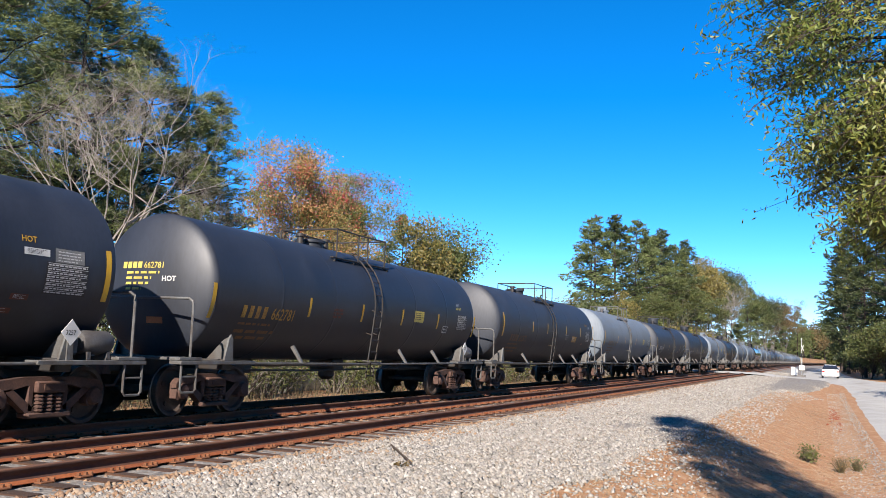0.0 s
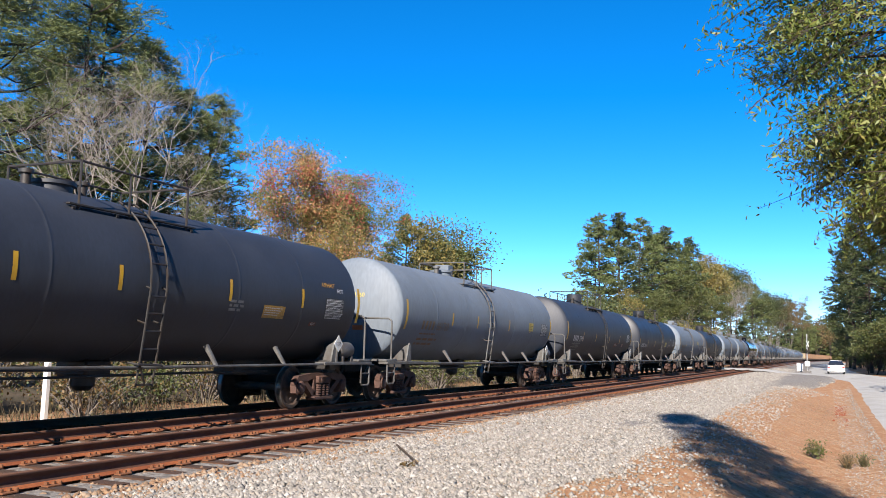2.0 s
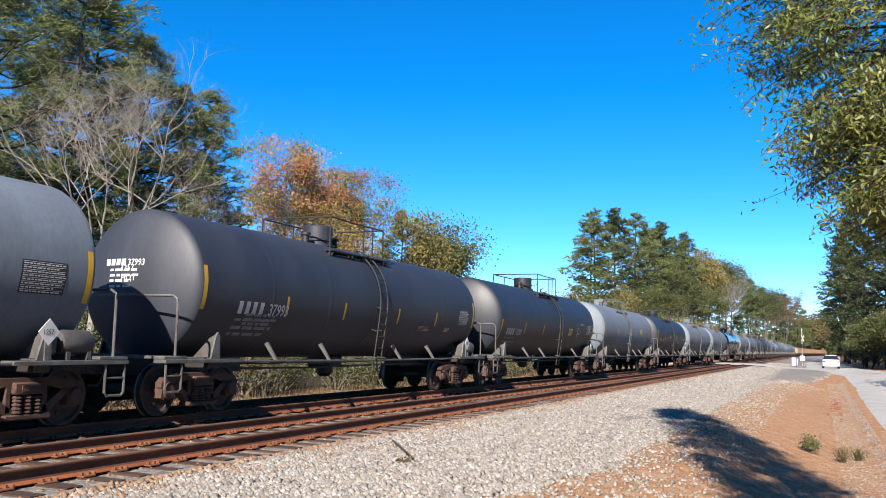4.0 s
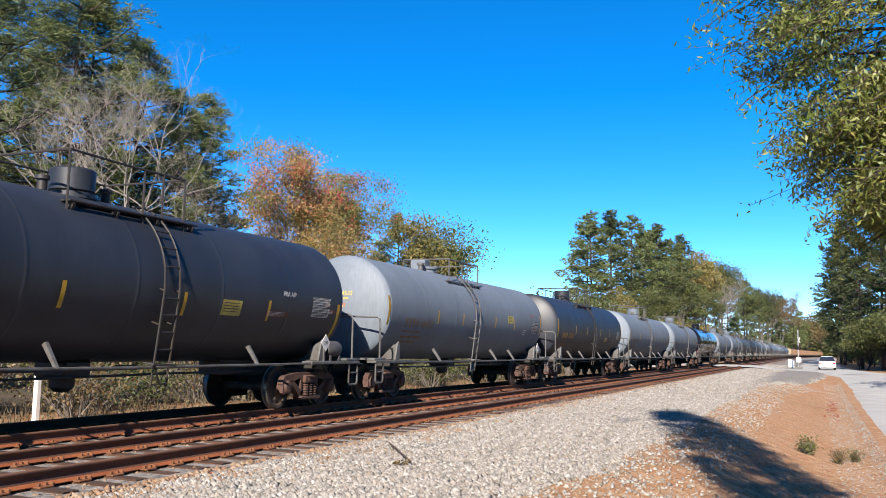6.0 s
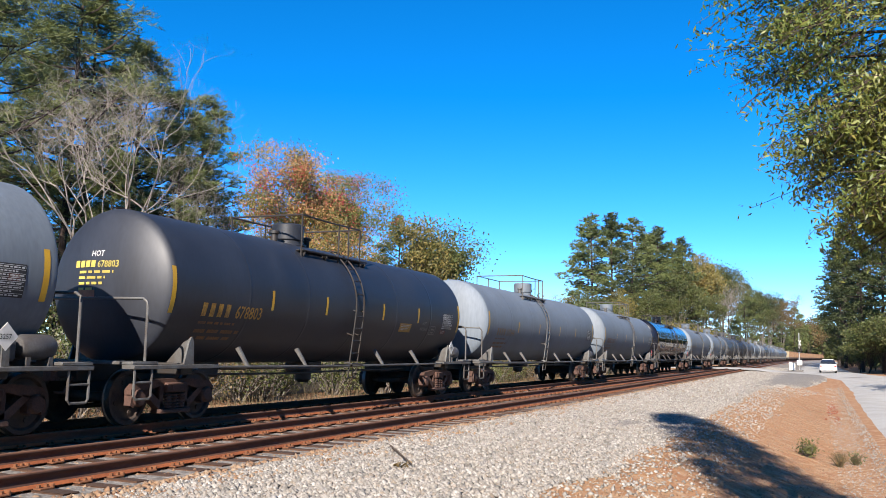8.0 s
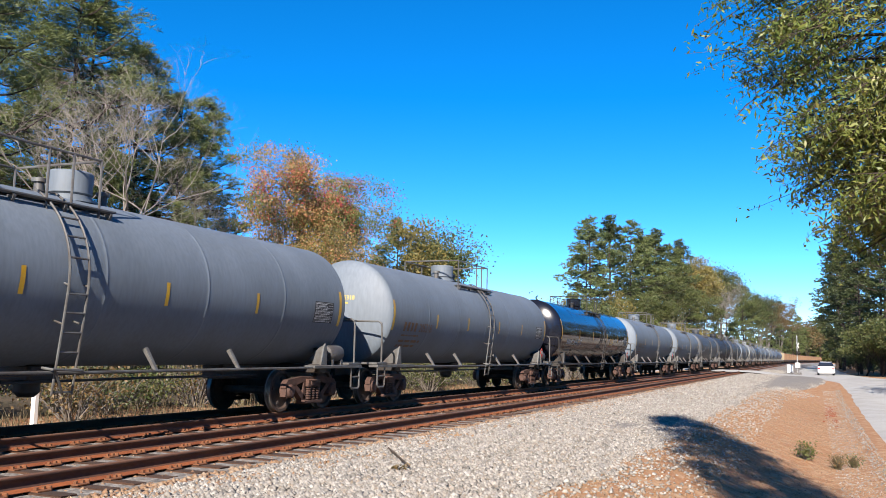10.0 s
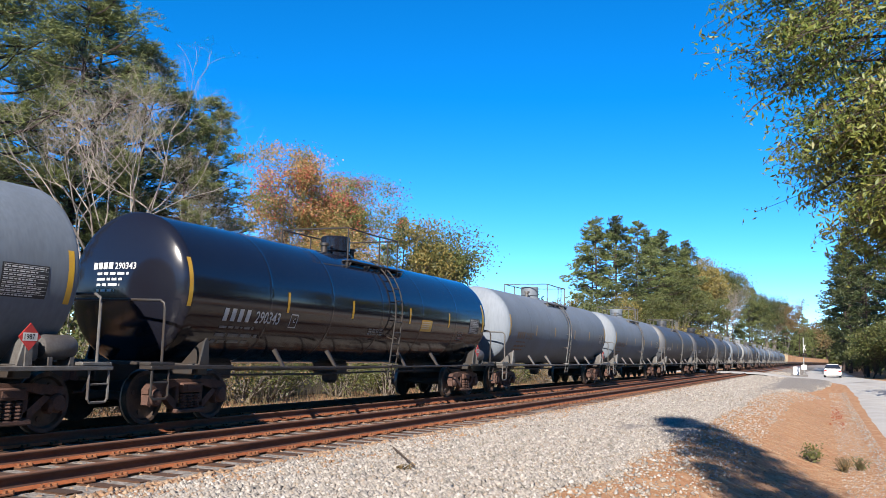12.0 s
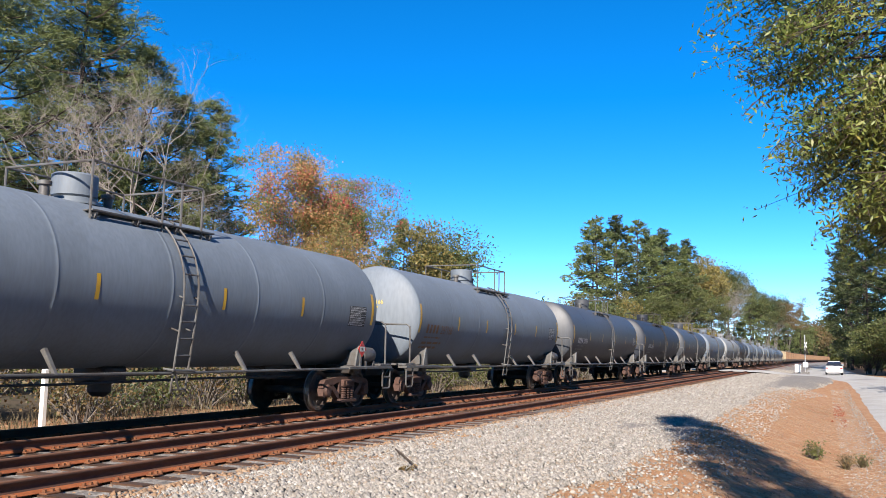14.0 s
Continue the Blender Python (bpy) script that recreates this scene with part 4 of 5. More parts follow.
    for item in extra:
        what, u, v, w, hh, m = item
        bm = bmesh.new()
        if what == "panel":
            patch(bm, u, u + w, v - hh, v, partial(on_side, lift=0.005), 2, 4)
            p = part("label_panel", bm, m, car)
            bm = bmesh.new()
            lines(bm, u + 0.05, u + w - 0.03, v - hh * 0.16, 4, hh * 0.065, hh * 0.115, partial(on_side, lift=0.008), 3)
            part("label_print", bm, INK if m in (LABEL, WHITE, ORANGE) else WHITE, p)
        elif what == "frame":
            for a, b, c, d in ((u, u + w, v - 0.02, v), (u, u + w, v - hh, v - hh + 0.02), (u, u + 0.02, v - hh, v), (u + w - 0.02, u + w, v - hh, v)):
                patch(bm, a, b, c, d, partial(on_side, lift=0.005), 1, 2)
            if hh < 0.28:
                lines(bm, u + 0.06, u + w - 0.05, v - 0.07, 2, 0.05, 0.04, on_side, 9)
            part("stencil_box", bm, m, car)
        elif what == "head":
            patch(bm, u, u + w, v - hh, v, partial(on_head, L), 2, 2)
            p = part("end_label", bm, m, car)
        elif what == "bars":
            lines(bm, u, u + w, v, 3, hh, hh * 0.6, on_side, 12)
            tagged(part("fine_stencil", bm, m, car), kind="stuff")
        else:
            letters(bm, what, u, v, hh, on_side, 1.0)
            part("side_word", bm, m, car)
    if place_card:
        placard(car, h - 2.2 + 0.16, place_card[0], place_card[1])
    return car


COLOURED = {}


def coloured(maker, material, *a):
    """A mesh of that shape in that material, made once for each."""
    key = (maker, material.name, a)
    if key not in COLOURED:
        base = maker(*a)
        COLOURED[key] = base.copy()
        COLOURED[key].materials.clear()
        COLOURED[key].materials.append(material)
    return COLOURED[key]


def hopper_car(material, L=16.0):
    car = thing("hopper_car", "tan weathered open hopper car", "hopper car", group="hopper cars of the freight train")
    h = L / 2
    bm = bmesh.new()
    prism(bm, [(-h + 0.6, 1.2), (-h + 0.6, 3.4), (h - 0.6, 3.4), (h - 0.6, 1.2), (h - 2.2, 0.95), (1.2, 0.5), (-1.2, 0.5), (-h + 2.2, 0.95)], 0, -1.5, 1.5)
    part("body", bm, material, car)
    for k in range(13):
        bm = bmesh.new()
        y = -h + 0.8 + (L - 1.6) * k / 12
        box(bm, 1.502, 1.58, y - 0.06, y + 0.06, 1.25, 3.35)
        part("side_rib", bm, material, car)
    bm = bmesh.new()
    box(bm, -1.58, 1.58, -h + 0.5, h - 0.5, 3.402, 3.5, 0.02)
    part("top_chord", bm, material, car)
    bm = bmesh.new()
    box(bm, -0.25, 0.25, -h + 0.1, h - 0.1, 0.75, 1.05)
    box(bm, -1.4, 1.4, -h + 0.4, -h + 0.9, 1.0, 1.1)
    box(bm, -1.4, 1.4, h - 0.9, h - 0.4, 1.0, 1.1)
    part("underframe", bm, STEEL, car)
    for s in (-1, 1):
        truck(car, s * (h - 2.0), False)
    return car


def make_train():
    """The cars with the place of each one's middle along the train: its y at 7 s."""
    cars = []
    joints = [-89.1, -73.1, -57.5, -41.5, -25.3, -9.15, 6.92, 23.12, 38.85, 56.6, 73.38, 90.7, 108.25, 124.6, 141.6]
    UT, GA = "black asphalt tank car with yellow stencils", "faded black asphalt tank car with white stencils"
    specs = [
        dict(name_label="black asphalt tank car with yellow lettering", paint=BLACK, number="", kind=1, ladder_at=0.2, braces=(-3.45, 1.7, 3.9), place_card=("3257", WHITE),
             extra=[("HOT", 5.06, 0.28, 0, 0.09, YELLOW), ("panel", 5.1, 0.20, 0.45, 0.10, WHITE), ("panel", 5.65, 0.24, 0.55, 0.24, DULL), ("panel", 4.3, -0.68, 0.8, 0.09, DKRED), ("panel", 5.0, -0.46, 0.3, 0.09, DKRED)]),
        dict(name_label=UT, paint=BLACK, number="662781", band=(-0.22, 0.21), tall=(-0.28, 0.33), text_u=-5.5, braces=(-3.45, 1.7, 3.9), kind=1, ladder_at=-0.08, strips=(-6.45, -3.12, -0.72, 1.5, 3.87, 6.75), text_v=-0.55, place_card=("1257", WHITE), end_words=[("HOT", 0.35, 0.06, 0.10, WHITE)],
             extra=[("panel", 2.25, 0.0, 0.6, 0.30, LABEL), ("HOT", 5.25, 0.30, 0, 0.07, WHITE), ("ASPHALT", 5.2, 0.19, 0, 0.07, LABEL), ("frame", 4.3, -0.34, 0.36, 0.2, WHITE), ("bars", -2.1, -0.18, 0.5, 0.05, DKRED), ("head", 0.02, -0.60, 0.36, 0.12, ORANGE)]),
        dict(name_label=UT, paint=BLACK2, number="662875", letter=RUSTY_LET, band=(-0.03, 0.2), tall=(-0.06, 0.41), text_u=-5.15, braces=(-3.45, 1.7, 3.9), kind=1, ladder_at=0.05, strips=(-6.15, -2.72, -0.73, 2.09, 4.57, 7.0), text_v=-0.63, place_card=("1257", WHITE), end_words=[("HOT", -0.25, 0.46, 0.10, WHITE)],
             extra=[("panel", 3.2, -0.24, 0.75, 0.26, OCHRE), ("ASPHALT", 5.35, 0.28, 0, 0.10, OCHRE), ("HOT", 6.0, 0.18, 0, 0.09, WHITE), ("bars", 2.1, -0.2, 0.5, 0.05, DULL), ("panel", 5.0, -0.52, 0.28, 0.09, DKRED), ("head", -0.1, -0.5, 0.3, 0.12, ORANGE)]),
        dict(name_label="weathered grey asphalt tank car with orange stencils", paint=GREY, number="661760", letter=FADED, strips=(-6.4, -3.25, -1.18, 1.87, 4.28, 6.85), band=(-0.15, 0.19), tall=(-0.13, 0.4), text_u=-5.35, text_v=-0.5, braces=(-3.45, 1.7, 3.9), box_du=-0.55, kind=1, ladder_at=-0.1, place_card=("1257", WHITE),
             extra=[("panel", 4.1, 0.02, 0.5, 0.3, LABEL), ("bars", 0.1, -0.2, 0.3, 0.04, INK), ("head", 0.05, -0.45, 0.3, 0.12, ORANGE)]),
        dict(name_label=GA, paint=BLACK2, number="37993", letter=WHITE, text_u=-5.5, text_v=-0.52, band=(-0.3, 0.2), dome_du=-0.9, kind=0, ladder_at=0.35, end_words=[("3257", -0.25, 0.2, 0.12, WHITE), ("HOT", -0.22, 0.02, 0.12, WHITE)], place_card=("1257", WHITE),
             extra=[("panel", 2.8, -0.5, 0.8, 0.2, DKRED), ("panel", 4.6, -0.5, 0.5, 0.2, DKRED), ("bars", -5.2, -0.5, 1.2, 0.06, DULL)]),
        dict(name_label=GA, paint=BLACK, number="71093", letter=WHITE, strips=(-6.48, -3.8, -1.4, 1.33, 3.93, 6.7), band=(-0.35, 0.21), tall=(-0.5, 0.42), text_u=-5.82, text_v=-0.62, braces=(-3.6, -1.5, 3.5), dome_du=-0.9, kind=0, ladder_at=0.85, place_card=("1257", WHITE),
             extra=[("FRA AIP", 4.4, -0.02, 0, 0.10, WHITE), ("panel", 2.4, -0.2, 0.6, 0.3, LABEL), ("panel", 3.85, -0.34, 0.8, 0.14, DKRED), ("panel", 6.05, -0.02, 0.25, 0.16, DKRED), ("panel", 6.2, -0.22, 0.35, 0.1, DKRED)]),
        dict(name_label="grey asphalt tank car with orange stencils and placards", paint=GREY, number="644532", letter=FADED, strips=(-6.8, -3.54, -1.56, 1.45, 3.5, 6.75), band=(-0.14, 0.19), tall=(-0.08, 0.38), text_u=-5.7, text_v=-0.49, braces=(-3.46, 1.44, 3.34), box_du=-1.2, kind=1, ladder_at=-0.48, place_card=("3257", WHITE), end_words=[("HOT", -0.08, 0.0, 0.10, ORANGE), ("32", -0.1, -0.5, 0.08, ORANGE)],
             extra=[("panel", 2.75, 0.15, 0.62, 0.26, LABEL), ("ASPHALT", 5.42, 0.2, 0, 0.09, RED), ("frame", 4.6, -0.30, 0.34, 0.2, WHITE), ("panel", 6.1, -0.1, 0.2, 0.1, DKRED)]),
        dict(name_label=UT, paint=BLACK, number="678803", strips=(-6.47, -3.45, -1.3, 1.53, 3.67, 6.6), band=(-0.1, 0.2), tall=(-0.08, 0.41), text_u=-5.63, text_v=-0.51, kind=0, ladder_at=0.1, place_card=("1257", WHITE), end_words=[("HOT", -0.25, 0.5, 0.10, WHITE)],
             extra=[("HOT", 4.0, -0.34, 0, 0.09, DULL), ("ASPHALT", 3.9, -0.5, 0, 0.09, DULL), ("panel", 2.6, -0.34, 0.7, 0.24, OCHRE), ("frame", 4.6, -0.36, 0.4, 0.26, DULL), ("panel", 5.35, -0.46, 0.4, 0.12, DKRED), ("head", -0.5, -0.1, 0.4, 0.16, ORANGE)]),
        dict(name_label="plain grey tank car with faded orange stencils", paint=GREY, number="207544", letter=FADED, strips=(-7.32, -4.12, -1.46, 1.55, 4.2, 7.5), text_u=-6.4, text_v=-0.48, dome_du=1.1, braces=(-5.2, -3.3, 1.3, 3.6), kind=0, ladder_at=-0.52),
        dict(name_label="plain grey tank car with red placard", paint=GREY, number="205318", letter=RUSTY_LET, text_u=-6.2, text_v=-0.48, kind=0, ladder_at=0.5, place_card=("1987", RED)),
        dict(name_label="glossy black tank car mirroring the sky", paint=SHINY, number="290343", letter=WHITE, band=(-0.09, 0.21), tall=(0.1, 0.44), text_u=-6.2, dome_du=-0.87, kind=0, ladder_at=0.9, strips=(-7.25, -4.13, -1.37, 1.78, 4.48, 7.3), text_v=-0.56, pale_pipe=False, place_card=("1987", RED),
             extra=[("C", -3.85, -0.5, 0, 0.10, WHITE), ("frame", -3.96, -0.32, 0.28, 0.3, WHITE), ("panel", 2.55, -0.15, 0.72, 0.32, YELLOW), ("bars", -0.4, -0.5, 0.9, 0.04, DULL), ("frame", 5.3, -0.4, 0.4, 0.26, DULL)]),
        dict(name_label="plain grey tank car with red placard", paint=GREY, number="212552", letter=FADED, strips=(-7.3, -4.18, -1.57, 1.56, 4.24, 7.4), band=(-0.1, 0.2), tall=(0.0, 0.38), text_u=-6.38, text_v=-0.46, dome_du=-1.33, braces=(-4.57, -2.33, 2.22, 4.13), kind=0, ladder_at=0.5, place_card=("1987", RED)),
        dict(name_label="plain grey tank car with faded stencils", paint=GREY, number="207166", letter=RUSTY_LET, text_u=-6.2, text_v=-0.48, kind=0, ladder_at=0.6),
        dict(name_label="dark grey tank car with white stencils", paint=DUSK, number="30786", letter=WHITE, text_u=-6.2, text_v=-0.48, kind=0, ladder_at=0.6),
    ]
    for i, s in enumerate(specs):
        L = joints[i + 1] - joints[i]
        near = i < 13
        c = tank_car(L=round(L, 2), turning=near, **s)
        cars.append((c, (joints[i] + joints[i + 1]) / 2))
    bases = {}
    y = joints[-1]
    for k, (paint, label) in enumerate([(BLACK2, "black tank car far down the train"), (DUSK, "blue-grey tank car far down the train"), (GREY, "grey tank car far down the train"),
                                        (PALE, "pale grey tank car far down the train"), (DUSK, "blue-grey tank car far down the train"), (GREY, "grey tank car far down the train"), (GREY, "grey tank car far down the train"),
                                        (PALE, "pale grey tank car far down the train"), (GREY, "grey tank car far down the train"), (GREY, "grey tank car far down the train"), (DUSK, "blue-grey tank car far down the train"), (GREY, "grey tank car far down the train")]):
        if paint.name not in bases:
            bases[paint.name] = tank_car(label, 16.8, paint, number="208116", letter=RUSTY_LET if paint is not BLACK2 else WHITE, ladder_at=0.5)
            c = bases[paint.name]
        else:
            c = copy_thing(bases[paint.name], Matrix())
        cars.append((c, y + 8.4))
        y += 16.8
    first = hopper_car(CREAM, 15.0)
    tagged(first, "cream-painted hopper car behind the tank cars")
    cars.append((first, y + 7.5))
    y += 15.0
    base = hopper_car(BROWN)
    for k in range(24):
        cars.append((base if k == 0 else copy_thing(base, Matrix()), y + 8.0))
        y += 16.0
    return cars


def travelled(t):
    return 12.325 * (t - 7) + 0.02710 * (t - 7) ** 2


# ---- plants ----
def leaf_mesh(name, centres, size, material, rng, aspect=0.5, droop=0.0):
    """One small folded leaf at each centre."""
    c = np.asarray(centres, float)
    n = len(c)
    a = rng.normal(size=(n, 3))
    a[:, 2] -= droop
    a /= np.linalg.norm(a, axis=1)[:, None]
    b = np.cross(a, rng.normal(size=(n, 3)))
    b /= np.linalg.norm(b, axis=1)[:, None]
    s = (size * (0.6 + 0.8 * rng.random(n)))[:, None]
    v = np.stack([c - a * s * 0.5, c + b * s * 0.5 * aspect, c + a * s * 0.5, c - b * s * 0.5 * aspect], 1)
    f = np.arange(4 * n).reshape(n, 4)
    return raw_mesh(name, v.reshape(-1, 3), f, material)


def needle_mesh(name, centres, radius, per, material, rng, width=0.05):
    """Clumps of needles: thin blades that stand out from each centre, more to the top."""
    c = np.repeat(np.asarray(centres, float), per, axis=0)
    n = len(c)
    d = rng.normal(size=(n, 3))
    d[:, 2] = np.abs(d[:, 2]) * 0.8 - 0.25
    d /= np.linalg.norm(d, axis=1)[:, None]
    b = np.cross(d, rng.normal(size=(n, 3)))
    b /= np.linalg.norm(b, axis=1)[:, None]
    r = (radius * (0.55 + 0.7 * rng.random(n)))[:, None]
    base = c + d * r * 0.1
    v = np.stack([base - b * width * r, base + b * width * r, c + d * r], 1)
    return raw_mesh(name, v.reshape(-1, 3), np.arange(3 * n).reshape(n, 3), material)


def limbs(bm, rng, start, way, length, radius, depth, tips, spread=0.6, rise=0.1, kids=3, sides=5, thin=0.52):
    p, d = Vector(start), Vector(way).normalized()
    pts, n = [p.copy()], 4 if depth > 1 else 2
    for k in range(n):
        d = (d + Vector((rng.normal(0, 0.15), rng.normal(0, 0.15), rng.normal(0, 0.12) + rise * 0.3))).normalized()
        p = p + d * length / n
        pts.append(p.copy())
    tube(bm, pts, radius, sides, radius * 0.55, cap=False)
    tips.append((pts[-1].copy(), depth))
    if depth == 0:
        return
    for k in range(kids):
        q = pts[min(n, 2 + k % 3)] if k else pts[-1]
        e = (d + Vector((rng.normal(0, spread), rng.normal(0, spread), rng.normal(rise, spread * 0.6)))).normalized()
        limbs(bm, rng, q, e, length * rng.uniform(0.5, 0.82), radius * thin, depth - 1, tips, spread, rise, kids, max(3, sides - 1), thin)


def broadleaf(label, x, y, height, crown, leaf, n_leaves, leaf_size, seed, bark=BARE, fork=0.3, depth=3, kids=3, puff=0.5, group="", name="tree", extra_leaf=None, droop=0.0, spread=0.55, girth=0.018, thin=0.52):
    rng = np.random.default_rng(seed)
    t = thing(name, label, "tree", group=group, at=pose(x, y, ground_z(x, y) - 0.05))
    bm = bmesh.new()
    tips = []
    r0 = girth * height
    lean = rng.normal(0, 0.03, 2)
    top = Vector((lean[0] * height, lean[1] * height, height * fork))
    tube(bm, [(0, 0, 0), top * 0.5, top], r0, 8, r0 * 0.75)
    n, shells = 6, [bm]
    for k in range(n + 1):
        if not n_leaves:
            shells.append(bmesh.new())
        a = k * math.tau / n + rng.uniform(-0.4, 0.4)
        out = rng.uniform(0.35, 1.0) * crown / (height * (1 - fork))
        way = (math.cos(a) * out, math.sin(a) * out, rng.uniform(0.5, 1.0)) if k < n else (0, 0, 1)
        limbs(shells[-1], rng, top * (rng.uniform(0.75, 1.0) if k < n else 1.0), way, height * (1 - fork) * rng.uniform(0.5, 0.66), r0 * 0.5, depth, tips, spread, 0.15, kids, 5, thin)
    ends = [p for p, d in tips]
    kz = (height - top.z) / (float(np.percentile([p.z for p in ends], 97)) - top.z)
    kr = crown / float(np.percentile([math.hypot(p.x, p.y) for p in ends], 92))
    for q in [v.co for shell in shells for v in shell.verts] + ends:
        if q.z > top.z * 0.7:
            q.z = top.z + (q.z - top.z) * (kz if q.z > top.z else 1)
            q.z = min(q.z, height + 0.2 * (q.z - height))
            f = min(1.0, (q.z - top.z * 0.7) / (0.5 * top.z + 0.3))
            q.x, q.y = q.x * (1 + (kr - 1) * f), q.y * (1 + (kr - 1) * f)
    part("trunk", bm, bark, t, "trunk and limbs" if n_leaves else "")
    for shell in shells[1:]:
        part("limb", shell, bark, t, "pale bare limb with fine twigs")
    ends = [p for p, d in tips if d <= 1]
    if n_leaves:
        groups = [(leaf, 1.0)] if extra_leaf is None else extra_leaf if isinstance(extra_leaf, list) else [(leaf, 0.7), (extra_leaf, 0.3)]
        for m, share in groups:
            k = int(n_leaves * share)
            own = [ends[i] for i in rng.integers(0, len(ends), max(6, int(len(ends) * min(1.0, 0.15 + share))))] if extra_leaf else ends
            c = np.array([own[i][:] for i in rng.integers(0, len(own), k)]) + rng.normal(0, puff, (k, 3)) * np.array([1, 1, 0.7])
            link("crown", leaf_mesh("crown", c, leaf_size, m, rng, 0.65, droop), None, t, "leafy crown")
    return t


def pine_meshes(height, crown, base, tufts, radius, per, leaf, seed, width=0.05, n_br=46):
    """Trunk with uneven whorls of branches; needle tufts gather in rounded puffs at the branch ends, with gaps between."""
    rng = np.random.default_rng(seed)
    bm = bmesh.new()
    r0 = 0.013 * height
    bend = rng.normal(0, 0.02, 2) * height
    tube(bm, [(0, 0, 0), (bend[0] * 0.4, bend[1] * 0.4, height * 0.4), (bend[0], bend[1], height * 0.96)], r0, 8, r0 * 0.15)
    puffs = []
    for k in range(n_br):
        u = (k + rng.random()) / n_br
        z = height * (base + (0.98 - base) * u)
        full = math.sin(min(1.0, (1.04 - u) * 1.3) * math.pi / 2) ** 0.8 * (0.7 + 0.3 * min(1, u * 3))
        reach = crown * full * rng.uniform(0.45, 1.08)
        a = k * 2.4 + rng.normal(0, 0.5)
        s = Vector((bend[0] * z / height, bend[1] * z / height, z))
        tip = s + Vector((math.cos(a) * reach, math.sin(a) * reach, reach * rng.uniform(0.05, 0.45)))
        mid = (s + tip) / 2 + Vector((0, 0, -0.08 * reach))
        tube(bm, [s, mid, tip], 0.04 + 0.012 * reach, 4, 0.012, cap=False)
        puffs.append((tip, 0.20 * crown * rng.uniform(0.7, 1.2)))
        for f in (rng.uniform(0.5, 0.7), rng.uniform(0.7, 0.95), rng.uniform(0.75, 1.0)):
            side = Vector((-math.sin(a), math.cos(a), 0)) * rng.normal(0, 0.2) * reach
            q = s + (tip - s) * f + side + Vector((0, 0, rng.uniform(0.0, 0.10) * crown))
            tube(bm, [s + (tip - s) * f * 0.8, q], 0.02, 3, 0.008, cap=False)
            puffs.append((q, 0.17 * crown * rng.uniform(0.6, 1.15)))
    n = max(4, tufts // len(puffs))
    cs = []
    for q, r in puffs:
        d = rng.normal(size=(n, 3))
        d /= np.linalg.norm(d, axis=1)[:, None]
        d *= (r * (0.45 + 0.6 * rng.random(n) ** 0.5))[:, None]
        d[:, 2] = d[:, 2] * 0.62 + 0.1 * r
        cs.append(np.array(q[:]) + d)
    trunk = mesh_of("trunk", bm)
    trunk.materials.append(BARK)
    return trunk, needle_mesh("crown", np.concatenate(cs), radius, per, leaf, rng, width)


def pine(meshes, label, x, y, scale=1.0, turn=0, group="pines along the line"):
    t = thing("pine_tree", label, "tree", group=group, at=Matrix.LocRotScale((x, y, ground_z(x, y) - 0.05), Euler((0, 0, radians(turn))), (scale, scale, scale)))
    link("trunk", meshes[0], None, t, "brown pine trunk with branches")
    link("crown", meshes[1], None, t, "green needle crown")
    return t


def shrub(name, label, x, y, w, h, leaf, n, size, seed, twigs=14, bark=BARE, category="shrub"):
    rng = np.random.default_rng(seed)
    t = thing(name, label, category, at=pose(x, y, ground_z(x, y) - 0.03))
    bm = bmesh.new()
    ends = []
    for k in range(twigs):
        a, r = rng.uniform(0, math.tau), rng.uniform(0.1, 1.0) * w / 2
        tip = Vector((math.cos(a) * r, math.sin(a) * r, h * rng.uniform(0.55, 1.0)))
        pts = [Vector((tip.x * 0.15, tip.y * 0.15, 0)), tip * 0.5 + Vector((rng.normal(0, 0.08 * w), rng.normal(0, 0.08 * w), 0)), tip]
        tube(bm, pts, 0.012 + 0.006 * h, 4, 0.005, cap=False)
        ends += [pts[1], pts[2], (pts[1] + pts[2]) / 2]
    part("stem", bm, bark, t)
    if n:
        c = np.array([ends[i][:] for i in rng.integers(0, len(ends), n)]) + rng.normal(0, 1, (n, 3)) * np.array([0.16 * w, 0.16 * w, 0.12 * h])
        c[:, 2] = np.clip(c[:, 2], 0.03, None)
        link("foliage", leaf_mesh("foliage", c, size, leaf, rng, 0.7), None, t)
    return t


